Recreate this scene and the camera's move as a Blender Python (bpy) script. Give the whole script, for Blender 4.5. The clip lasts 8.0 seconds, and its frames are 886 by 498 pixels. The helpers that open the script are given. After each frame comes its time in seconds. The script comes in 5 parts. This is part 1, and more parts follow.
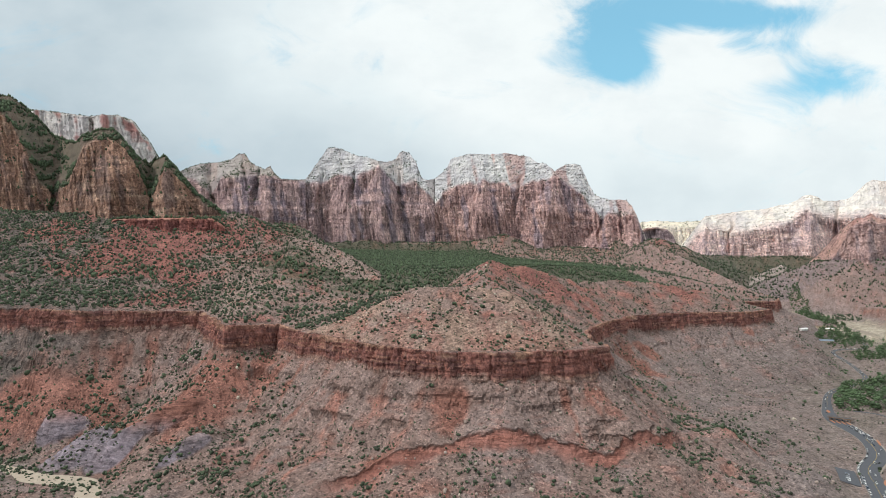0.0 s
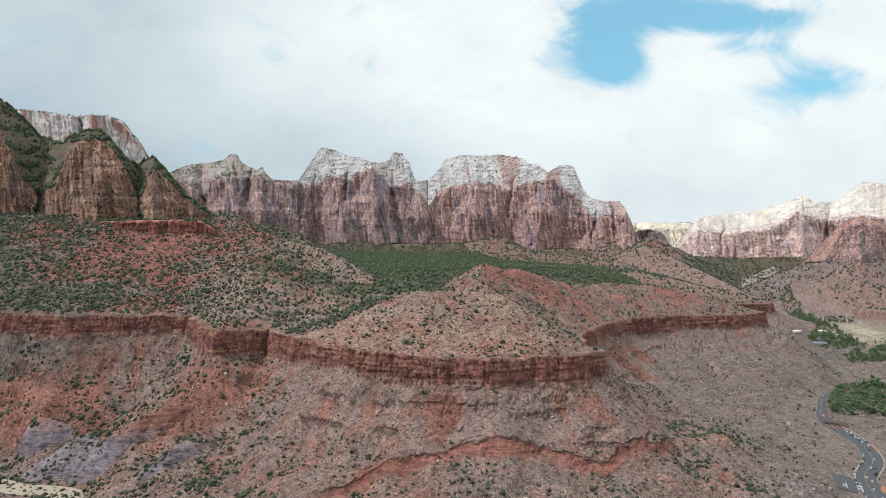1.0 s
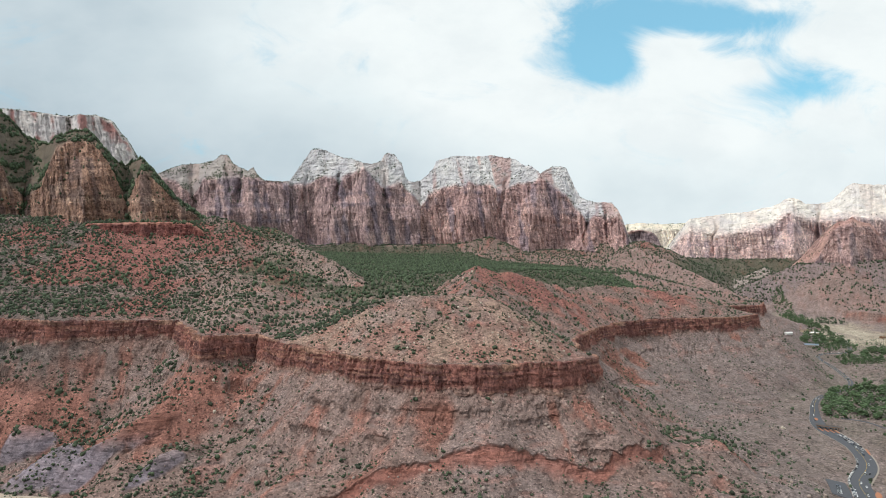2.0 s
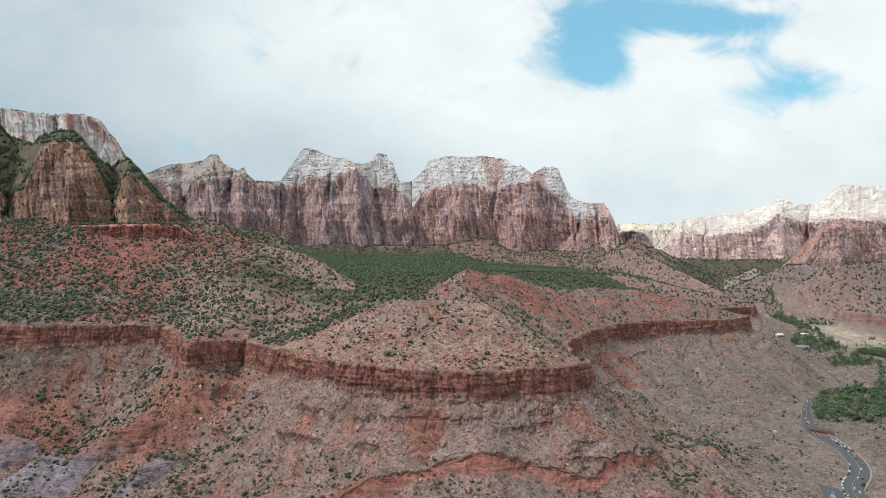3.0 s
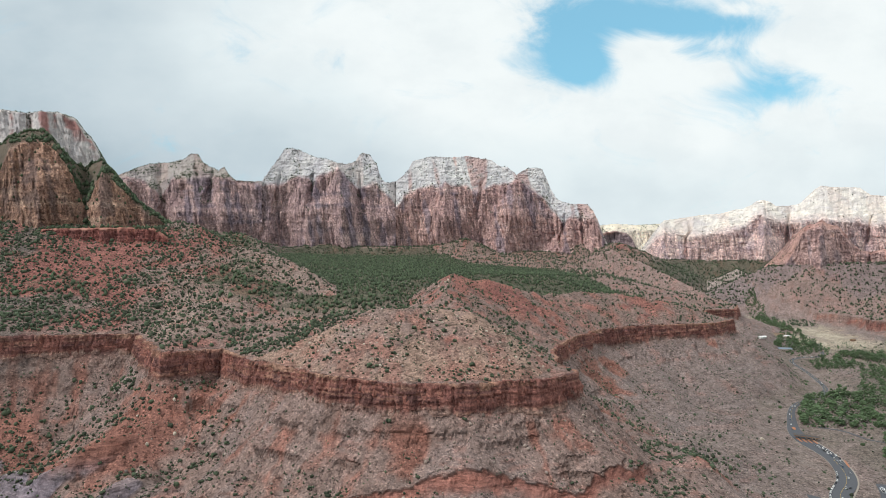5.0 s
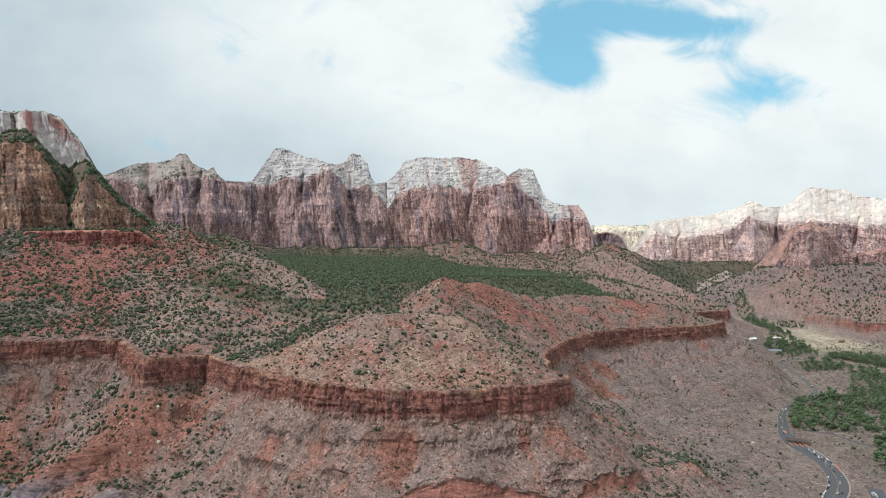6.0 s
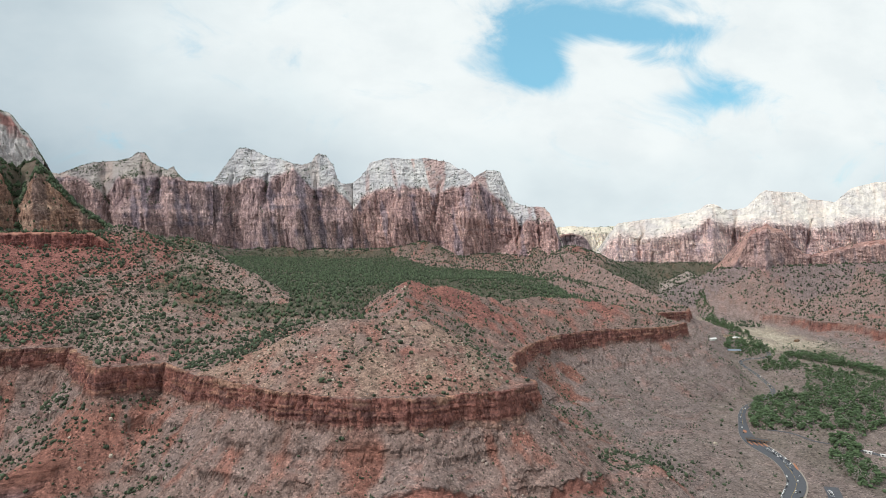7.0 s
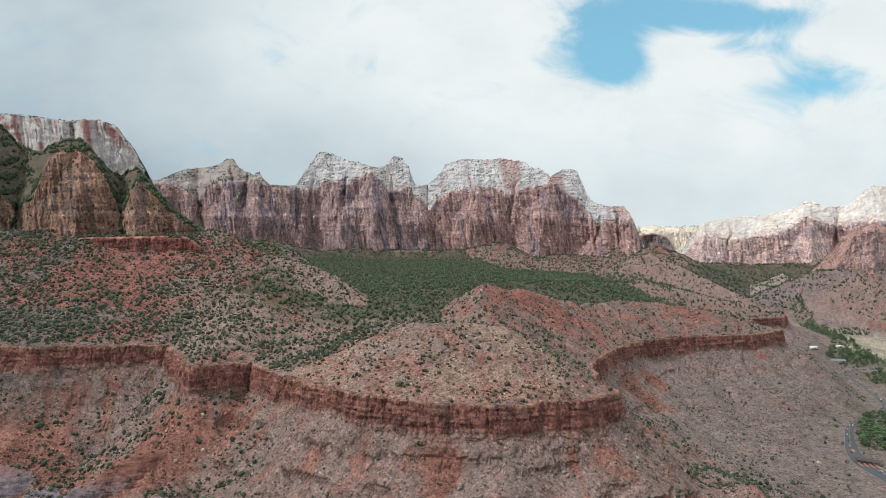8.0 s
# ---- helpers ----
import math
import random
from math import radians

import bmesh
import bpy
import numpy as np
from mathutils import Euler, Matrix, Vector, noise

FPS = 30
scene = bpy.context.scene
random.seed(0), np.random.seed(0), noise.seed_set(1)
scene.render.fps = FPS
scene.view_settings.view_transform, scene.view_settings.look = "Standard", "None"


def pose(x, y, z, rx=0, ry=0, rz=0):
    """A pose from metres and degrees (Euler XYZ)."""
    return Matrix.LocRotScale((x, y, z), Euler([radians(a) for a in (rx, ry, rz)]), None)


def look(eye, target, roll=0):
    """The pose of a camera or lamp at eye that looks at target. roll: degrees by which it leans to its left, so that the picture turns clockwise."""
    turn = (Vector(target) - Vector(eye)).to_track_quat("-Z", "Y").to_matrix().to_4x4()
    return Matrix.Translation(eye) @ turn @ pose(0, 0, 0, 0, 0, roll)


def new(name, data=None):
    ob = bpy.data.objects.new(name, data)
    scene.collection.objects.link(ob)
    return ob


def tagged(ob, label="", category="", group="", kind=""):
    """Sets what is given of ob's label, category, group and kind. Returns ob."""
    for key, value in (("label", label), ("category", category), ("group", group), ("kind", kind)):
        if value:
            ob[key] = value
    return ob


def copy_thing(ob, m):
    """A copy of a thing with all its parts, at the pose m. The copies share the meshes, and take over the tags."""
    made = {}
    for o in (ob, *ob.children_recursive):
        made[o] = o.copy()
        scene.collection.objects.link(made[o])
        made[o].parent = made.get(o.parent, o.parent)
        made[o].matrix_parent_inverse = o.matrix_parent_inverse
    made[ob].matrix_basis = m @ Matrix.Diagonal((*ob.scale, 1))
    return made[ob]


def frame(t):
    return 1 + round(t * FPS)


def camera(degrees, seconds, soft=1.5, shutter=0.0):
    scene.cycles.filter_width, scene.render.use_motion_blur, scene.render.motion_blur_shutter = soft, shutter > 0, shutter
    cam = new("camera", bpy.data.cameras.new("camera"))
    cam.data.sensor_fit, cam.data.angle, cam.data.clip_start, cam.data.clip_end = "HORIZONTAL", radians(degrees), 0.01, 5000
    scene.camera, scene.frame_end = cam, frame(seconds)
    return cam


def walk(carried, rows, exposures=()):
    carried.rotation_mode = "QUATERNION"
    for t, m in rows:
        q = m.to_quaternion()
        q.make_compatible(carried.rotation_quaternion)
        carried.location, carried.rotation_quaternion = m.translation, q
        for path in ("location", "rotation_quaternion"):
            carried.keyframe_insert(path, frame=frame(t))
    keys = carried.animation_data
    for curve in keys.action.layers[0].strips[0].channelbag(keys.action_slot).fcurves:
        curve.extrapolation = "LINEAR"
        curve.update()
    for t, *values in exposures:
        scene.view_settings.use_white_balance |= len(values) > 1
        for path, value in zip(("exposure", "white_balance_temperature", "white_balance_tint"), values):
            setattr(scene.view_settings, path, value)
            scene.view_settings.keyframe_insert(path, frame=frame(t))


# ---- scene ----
cam = camera(75.1, 8.0, soft=0.8)
PATH = [
    (0, (0.463, 1.637, 241.502), (0.461, 3.637, 241.498), 0.0),
    (0.5, (0.515, 6.797, 243.105), (0.525, 8.797, 243.102), 0.0),
    (1, (0.708, 11.901, 244.857), (0.73, 13.901, 244.856), 0.0),
    (1.5, (1.282, 16.606, 246.892), (1.316, 18.605, 246.892), -0.0),
    (3, (2.387, 30.231, 253.979), (2.463, 32.23, 253.978), -0.0),
    (3.5, (2.847, 34.351, 256.339), (2.937, 36.349, 256.337), -0.0),
    (4, (3.339, 39.216, 258.569), (3.443, 41.213, 258.566), -0.0),
    (4.5, (3.474, 44.032, 260.688), (3.592, 46.029, 260.684), -0.0),
    (6, (5.439, 57.507, 267.1), (5.6, 59.501, 267.097), -0.0),
    (6.5, (6.737, 62.08, 268.902), (6.938, 64.07, 268.9), -0.0),
    (7, (7.15, 66.365, 271.045), (7.424, 68.346, 271.044), -0.0),
    (7.5, (6.43, 70.785, 273.219), (6.713, 72.765, 273.218), 0.0),
    (8, (4.427, 74.081, 274.902), (4.445, 76.081, 274.902), -0.1),
]
walk(cam, [(t, look(eye, target, roll)) for t, eye, target, roll in PATH], [(0, -0.03), (4, -0.05), (7.4, -0.07), (8, -0.14)])

# ---- world: bright broken cloud, soft high sun ----
SUN_AZ, SUN_EL = -108.0, 46.0          # compass-like angle from +y towards +x, height above the horizon
world = bpy.data.worlds.new("sky")
scene.world = world
world.use_nodes = True


def tree_tools(tree):
    """Short-hands to add and wire nodes of one node tree."""
    nodes, links = tree.nodes, tree.links

    def node(kind, **settings):
        n = nodes.new(kind)
        for key, value in settings.items():
            setattr(n, key, value)
        return n

    def put(value, socket):
        if hasattr(value, "is_output"):
            links.new(value, socket)
        else:
            socket.default_value = value

    def calc(op, a, b=0.0, c=None, clamp=False):
        n = node("ShaderNodeMath", operation=op, use_clamp=clamp)
        put(a, n.inputs[0])
        put(b, n.inputs[1])
        if c is not None:
            put(c, n.inputs[2])
        return n.outputs[0]

    def mixed(factor, a, b, blend="MIX"):
        n = node("ShaderNodeMix", data_type="RGBA", blend_type=blend)
        put(factor, n.inputs[0])
        put(a, n.inputs[6])
        put(b, n.inputs[7])
        return n.outputs[2]

    def noisy(vector, scale, detail=4.0, rough=0.55, distort=0.0):
        n = node("ShaderNodeTexNoise")
        put(vector, n.inputs["Vector"])
        put(scale, n.inputs["Scale"])
        put(detail, n.inputs["Detail"])
        put(rough, n.inputs["Roughness"])
        put(distort, n.inputs["Distortion"])
        return n.outputs["Fac"]

    def ramp(value, stops):
        n = node("ShaderNodeValToRGB")
        put(value, n.inputs[0])
        els = n.color_ramp.elements
        while len(els) < len(stops):
            els.new(0.5)
        for el, (pos, col) in zip(els, stops):
            el.position, el.color = pos, (*col, 1)
        return n.outputs[0]

    def span(value, lo, hi, to_lo=0.0, to_hi=1.0):
        n = node("ShaderNodeMapRange")
        n.interpolation_type = "SMOOTHSTEP"
        put(value, n.inputs[0])
        for i, v in enumerate((lo, hi, to_lo, to_hi)):
            put(v, n.inputs[i + 1])
        return n.outputs[0]

    return node, put, calc, mixed, noisy, ramp, span


def build_sky():
    tree = world.node_tree
    tree.nodes.clear()
    node, put, calc, mixed, noisy, ramp, span = tree_tools(tree)
    out = node("ShaderNodeOutputWorld")
    back = node("ShaderNodeBackground")
    tree.links.new(back.outputs[0], out.inputs[0])
    sky = node("ShaderNodeTexSky", sky_type="NISHITA", sun_disc=False)
    sky.sun_elevation, sky.sun_rotation = radians(SUN_EL), radians(SUN_AZ)
    blue = mixed(0.65, mixed(1.0, sky.outputs[0], (0.13, 0.235, 0.22, 1), "MULTIPLY"), (0.21, 0.54, 0.75, 1))
    way = node("ShaderNodeTexCoord").outputs["Generated"]
    parts = node("ShaderNodeSeparateXYZ")
    tree.links.new(way, parts.inputs[0])
    x, y, z = parts.outputs
    ahead = calc("MAXIMUM", y, 0.08)
    u, v = calc("DIVIDE", x, ahead), calc("DIVIDE", z, ahead)
    flat = node("ShaderNodeCombineXYZ")
    put(u, flat.inputs[0])
    put(calc("MULTIPLY", v, 1.6), flat.inputs[1])
    plane = flat.outputs[0]
    edge = noisy(plane, 6.0, 10.0, 0.62, 0.7)
    # gaps of blue between the clouds: centre and half size
    gap = None
    for cu, cv, ru, rv, gain in ((0.310, 0.318, 0.07, 0.036, 1.1), (0.385, 0.408, 0.14, 0.05, 1.3), (0.30, 0.365, 0.055, 0.05, 0.9), (0.55, 0.405, 0.12, 0.028, 0.85), (0.50, 0.350, 0.08, 0.014, 0.4),
                                 (0.685, 0.292, 0.095, 0.046, 1.35), (0.60, 0.275, 0.07, 0.02, 0.4), (0.43, 0.335, 0.055, 0.05, -0.9), (0.775, 0.335, 0.07, 0.06, -0.9), (0.595, 0.425, 0.04, 0.014, -0.7),
                                 (0.50, 0.375, 0.20, 0.05, 0.35), (0.09, 0.262, 0.10, 0.016, 0.25), (0.42, 0.55, 0.3, 0.08, 0.8)):
        du, dv = calc("DIVIDE", calc("SUBTRACT", u, cu), ru), calc("DIVIDE", calc("SUBTRACT", v, cv), rv)
        r2 = calc("ADD", calc("MULTIPLY", du, du), calc("MULTIPLY", dv, dv))
        g = calc("MULTIPLY", calc("EXPONENT", calc("MULTIPLY", r2, -0.9)), gain)
        gap = g if gap is None else calc("ADD", gap, g)
    puff = calc("MULTIPLY", calc("SUBTRACT", edge, 0.5), 2.8)
    open_sky = span(calc("ADD", gap, puff), 0.12, 1.25, 0.0, 0.92)
    # clouds: brighter in the middle and to the right, grey to the left
    soft = noisy(plane, 2.2, 5.0, 0.5)
    grey = calc("ADD", span(u, -0.80, 0.30), calc("MULTIPLY", calc("SUBTRACT", soft, 0.5), 1.1))
    lift = span(v, 0.08, 0.38, -0.26, 0.38)
    cloud = ramp(calc("ADD", grey, lift, clamp=True), [(0.0, (0.40, 0.505, 0.575)), (0.35, (0.55, 0.655, 0.715)), (0.75, (0.82, 0.91, 0.935)), (1.0, (0.935, 0.995, 1.0))])
    fine = noisy(plane, 5.0, 7.0, 0.6)
    cloud = mixed(span(fine, 0.38, 0.66, 0.0, 0.30), cloud, (0.70, 0.78, 0.82, 1))
    col = mixed(open_sky, cloud, blue)
    tree.links.new(col, back.inputs[0])
    back.inputs[1].default_value = 1.0


build_sky()
sun = new("sun", bpy.data.lights.new("sun", "SUN"))
sun.data.energy, sun.data.angle, sun.data.color = 2.7, radians(7), (1.0, 0.96, 0.91)
_a, _e = radians(SUN_AZ), radians(SUN_EL)
sun.matrix_world = look((0, 0, 900), (-900 * math.sin(_a) * math.cos(_e), -900 * math.cos(_a) * math.cos(_e), 900 - 900 * math.sin(_e)))

# ---- noise on arrays ----
_rng = np.random.default_rng(7)
_PERM = np.concatenate([_rng.permutation(512)] * 2)
_GRAD = _rng.uniform(-1, 1, (512, 3)).astype(np.float32)


def noise2(x, y, seed=0):
    """Gradient noise in the plane, about -0.7 to 0.7."""
    xi, yi = np.floor(x).astype(np.int32), np.floor(y).astype(np.int32)
    fx, fy = (x - xi).astype(np.float32), (y - yi).astype(np.float32)
    ux, uy = fx * fx * fx * (fx * (fx * 6 - 15) + 10), fy * fy * fy * (fy * (fy * 6 - 15) + 10)

    def corner(a, b):
        g = _GRAD[_PERM[(_PERM[(xi + a + seed * 37) & 511] + yi + b) & 511]]
        return g[..., 0] * (fx - a) + g[..., 1] * (fy - b)

    top = corner(0, 0) * (1 - ux) + corner(1, 0) * ux
    low = corner(0, 1) * (1 - ux) + corner(1, 1) * ux
    return top * (1 - uy) + low * uy


def noise3(x, y, z, seed=0):
    """Gradient noise in space."""
    xi, yi, zi = (np.floor(a).astype(np.int32) for a in (x, y, z))
    fx, fy, fz = (x - xi).astype(np.float32), (y - yi).astype(np.float32), (z - zi).astype(np.float32)
    ux, uy, uz = (f * f * (3 - 2 * f) for f in (fx, fy, fz))
    total = 0
    for a in (0, 1):
        wa = ux if a else 1 - ux
        pa = _PERM[(xi + a + seed * 37) & 511]
        for b in (0, 1):
            wb = wa * (uy if b else 1 - uy)
            pb = _PERM[(pa + yi + b) & 511]
            for c in (0, 1):
                g = _GRAD[_PERM[(pb + zi + c) & 511]]
                total = total + wb * (uz if c else 1 - uz) * (g[..., 0] * (fx - a) + g[..., 1] * (fy - b) + g[..., 2] * (fz - c))
    return total


def fbm2(x, y, octaves=4, seed=0, gain=0.5):
    total, amp = 0, 1.0
    for o in range(octaves):
        total = total + amp * noise2(x * 2.03 ** o, y * 2.03 ** o, seed + o)
        amp *= gain
    return total


def smooth(lo, hi, v):
    t = np.clip((v - lo) / (hi - lo), 0, 1)
    return t * t * (3 - 2 * t)


# ---- plan of the canyon (metres; x right, y ahead, z up; valley floor about 0) ----
# rim of the brown sandstone band that runs round the bench: x, y, z of its upper edge
RIM = [(-4900, 600, 175), (-900, 760, 165), (-568, 790, 158), (-492, 776, 156), (-458, 792, 154), (-391, 808, 152), (-346, 826, 150),
       (-268, 720, 144), (-240, 742, 142), (-215, 760, 141), (-190, 728, 139), (-168, 700, 138), (-138, 682, 138), (-94, 640, 136), (-60, 622, 135), (0, 598, 133), (68, 595, 133),
       (150, 618, 132), (188, 652, 130), (180, 720, 126), (205, 830, 121), (240, 905, 120), (328, 1032, 118), (424, 1095, 117), (508, 1122, 115),
       (627, 1169, 112), (700, 1232, 110), (702, 1330, 108), (760, 1470, 104)]
RIM_FAR = [(760, 1470, 104), (885, 1540, 98), (960, 1650, 96), (1010, 1900, 100), (1080, 2300, 110), (1160, 2700, 120), (1250, 3300, 130), (1300, 4900, 140)]
RIM_RIGHT = [(1500, 4900, 140), (1440, 3300, 120), (1400, 2500, 80), (1352, 2150, 50), (1340, 2000, 46), (1352, 1850, 50), (1372, 1700, 52), (1338, 1620, 54),
             (1362, 1500, 60), (1312, 1350, 60), (1420, 1180, 62), (1600, 900, 66), (2600, 500, 80)]

# heights with cliffs: across, height of the crest, height of the cliff's upper edge; slopes of bare rock lie between the two
WEST_PEAK = [(-1900, 700, 560), (-1507, 648, 630), (-1418, 685, 606), (-1358, 706, 594), (-1292, 713, 527), (-1239, 716, 619), (-1164, 738, 631), (-1140, 763, 638), (-1101, 763, 638), (-1074, 717, 644),
             (-1029, 693, 638), (-993, 675, 641), (-963, 697, 632), (-939, 651, 626), (-902, 624, 611), (-818, 618, 606), (-766, 621, 603)]
MIDDLE_PEAK = [(-766, 621, 603), (-736, 664, 600), (-681, 738, 594), (-648, 791, 597), (-605, 800, 631), (-560, 788, 641), (-499, 758, 610), (-422, 743, 648), (-361, 722, 685), (-315, 716, 642),
               (-269, 729, 584), (-244, 769, 578), (-223, 779, 584), (-189, 767, 590), (-152, 717, 600), (-127, 637, 566), (-96, 615, 547), (-47, 625, 483)]
EAST_PEAK = [(-47, 625, 483), (-7, 659, 529), (24, 694, 545), (40, 734, 551), (71, 744, 564), (133, 760, 582), (180, 763, 592), (220, 760, 620), (258, 760, 596), (351, 767, 583), (414, 755, 568), (477, 746, 581),
             (524, 712, 591), (571, 706, 606), (618, 666, 632), (650, 688, 616), (684, 704, 585), (729, 707, 557), (760, 698, 538), (786, 642, 504), (808, 589, 473), (839, 536, 448), (881, 517, 394),
             (919, 508, 423), (983, 508, 407), (1014, 505, 417), (1046, 473, 420), (1072, 423, 392), (1097, 357, 348), (1136, 272, 266)]
DOME_MOUNTAIN = [(1328, 222, 215), (1383, 297, 285), (1454, 418, 348), (1528, 427, 332), (1593, 437, 323), (1690, 450, 336), (1788, 457, 349), (1853, 476, 361), (1918, 486, 387), (1967, 508, 413), (1990, 527, 432),
                 (2033, 537, 441), (2075, 524, 426), (2108, 502, 413), (2180, 502, 400), (2246, 515, 407), (2279, 535, 413), (2312, 570, 420), (2345, 602, 423), (2379, 619, 426), (2445, 612, 420), (2611, 610, 407),
                 (2672, 570, 388), (2790, 560, 400), (2840, 552, 410), (2950, 640, 430), (3120, 680, 440), (3600, 690, 450)]
DARK_BUTTE = [(1180, 340, 330), (1208, 349, 336), (1233, 360, 349), (1292, 367, 356), (1355, 353, 343), (1390, 325, 315), (1426, 246, 239), (1461, 191, 184)]
PLATEAU = [(1000, 405, 380), (1398, 417, 391), (1530, 439, 391), (1618, 448, 395), (1795, 439, 396), (1995, 448, 400), (2195, 471, 414)]
BUTTE = [(1533, 195, 192), (1557, 217, 213), (1580, 259, 245), (1609, 309, 295), (1625, 341, 323), (1644, 359, 332), (1679, 362, 337), (1703, 380, 346), (1727, 362, 337), (1774, 351, 328), (1798, 328, 309),
         (1834, 282, 272), (1874, 252, 245), (1912, 245, 236), (1990, 262, 250), (2150, 300, 280), (2500, 340, 310)]
LEFT_MOUNTAIN = [(-1150, 600, 560), (-1010, 580, 545), (-915, 556, 520), (-892, 554, 500), (-862, 534, 440), (-835, 508, 380), (-805, 474, 352), (-772, 460, 372), (-758, 457, 415), (-743, 472, 450), (-716, 483, 462),
                 (-682, 486, 463), (-657, 458, 446), (-628, 424, 400), (-605, 415, 338), (-590, 424, 372), (-575, 430, 410), (-553, 404, 392), (-510, 352, 344), (-445, 305, 302), (-400, 285, 280)]
TEMPLE = [(-2154, 876, 870), (-1835, 864, 858), (-1695, 848, 842), (-1593, 833, 828), (-1542, 843, 838), (-1465, 838, 832), (-1399, 815, 806), (-1360, 760, 740), (-1333, 733, 720), (-1274, 626, 610)]
RED_LEDGE = [(-700, 272, 268), (-655, 288, 283), (-640, 297, 294), (-560, 299, 296), (-500, 300, 297), (-450, 299, 296), (-432, 288, 284), (-410, 268, 264)]
# stony aprons at the feet of the cliffs: x, y, z
APRON = [(-1900, 2935, 300), (-1402, 2935, 312), (-977, 2935, 300), (-747, 2935, 298), (-575, 2935, 262), (-401, 2935, 280), (-284, 2935, 270), (-50, 2945, 268), (126, 2935, 272), (298, 2915, 308), (393, 2935, 250),
         (632, 2925, 244), (812, 2905, 240), (888, 2865, 275), (1054, 2835, 286), (1110, 2805, 255)]
APRON_LEFT = [(-1300, 1100, 330), (-900, 1120, 318), (-640, 1125, 306), (-500, 1130, 300), (-440, 1140, 300)]
APRON_BUTTE = [(1510, 2290, 192), (1596, 2240, 200), (1712, 2230, 202), (1852, 2240, 200), (2100, 2260, 210), (2500, 2200, 220)]
APRON_RIGHT = [(1300, 2910, 205), (1560, 2900, 196), (1800, 2890, 200), (2200, 2850, 215), (3200, 2790, 230)]
KNOLL = [(-158, 700, 143), (-105, 700, 166), (-34, 712, 193), (30, 705, 195), (77, 700, 190)]
KNOBS = [(77, 720, 188), (60, 860, 200), (82, 990, 222), (118, 1005, 209), (153, 1018, 211), (215, 1045, 197), (300, 1090, 193), (365, 1148, 190), (450, 1180, 178), (543, 1215, 150), (660, 1262, 122)]
SPUR = [(1018, 2850, 330), (885, 2400, 267), (877, 2150, 212), (868, 1900, 173), (905, 1700, 118), (900, 1580, 96)]
LEFT_TALUS = [(-450, 1172, 308), (-420, 1162, 312), (-382, 1150, 304), (-328, 1130, 275), (-286, 1115, 262), (-214, 1085, 246), (-171, 1050, 227), (-119, 1000, 199), (-75, 955, 173)]
FOOT_RIGHT = [(1620, 2230, 205), (1500, 2120, 165), (1420, 2040, 120), (1380, 1990, 85)]
SUN_TONED_HILL = [(1500, 2560, 172), (1452, 2480, 150), (1405, 2420, 120)]
FOOT_RIGHT_B = [(2100, 2300, 215), (1900, 1950, 150), (1650, 1700, 90)]
BACK_HILLS = [(-3800, 1200, 500), (-3500, -800, 420), (-2600, -2800, 520), (0, -3900, 460), (2600, -2900, 500), (3700, -700, 430), (3900, 1500, 560)]


# lower scarp of bare red clay on the near slope: x, y
SCARP = [(-125, 500), (-70, 520), (-22, 535), (25, 545), (62, 545), (115, 545), (168, 552), (215, 580), (272, 640)]
# road from the canyon mouth to the valley, with its height
ROAD = [(395, 500, 0), (440, 588, 0), (462, 628, 0), (498, 664, 0), (519, 695, 0), (534, 730, 0), (542, 763, 0), (547, 800, 0), (560, 838, 0), (585, 880, 0), (623, 936, 0.5), (662, 976, 1),
        (733, 1020, 2), (776, 1062, 2.5), (806, 1120, 3), (842, 1206, 4), (862, 1266, 5), (884, 1310, 6), (925, 1338, 6), (985, 1350, 7), (1040, 1440, 8), (1060, 1600, 11)]
ROAD_HALF = [10, 10, 10, 10, 9.5, 9, 11, 12, 9, 6.5, 5, 4.5, 4.5, 4.2, 4, 4, 4, 4, 4, 4, 4, 4]
WASH = [(-700, 700, 7), (-475, 619, 6), (-419, 591, 6), (-360, 578, 6), (-335, 540, 5), (-300, 430, 3), (-260, 200, 0)]

# slope of each layer, from its foot up: height of the foot, degrees
LAYERS = [(-60, 30), (150, 31), (275, 62), (300, 82), (335, 56), (345, 84), (392, 60), (402, 83), (455, 58), (466, 84), (520, 62), (530, 82), (585, 58), (605, 68), (660, 55), (700, 70), (800, 30), (1100, 30)]
_LZ = np.array([a for a, _ in LAYERS], float)
_LC = np.concatenate([[0], np.cumsum(np.diff(_LZ) / np.tan(np.radians([b for _, b in LAYERS[:-1]])))])


def run_of(z):
    return np.interp(z, _LZ, _LC)


def height_of(c):
    return np.interp(c, _LC, _LZ)


def along(px, py, line):
    """Distance from each point to a polyline, the height and the run of the nearest place on it, and the side (left of it: positive)."""
    best = np.full(px.shape, 1e9, np.float32)
    zed, run = np.zeros(px.shape, np.float32), np.zeros(px.shape, np.float32)
    weight = np.full(px.shape, 1e-30, np.float32)
    start = 0.0
    for (ax, ay, *az), (bx, by, *bz) in zip(line, line[1:]):
        dx, dy = bx - ax, by - ay
        length = math.hypot(dx, dy)
        t = np.clip(((px - ax) * dx + (py - ay) * dy) / (length * length), 0, 1)
        ex, ey = px - ax - t * dx, py - ay - t * dy
        d = np.hypot(ex, ey)
        near = d < best
        best[near] = d[near]
        if az:
            pull = 1 / (d * d + 64) ** 2
            zed += pull * (az[0] + t * (bz[0] - az[0]))
            weight += pull
        run[near] = start + t[near] * length
        start += length
    return best, zed / weight, run


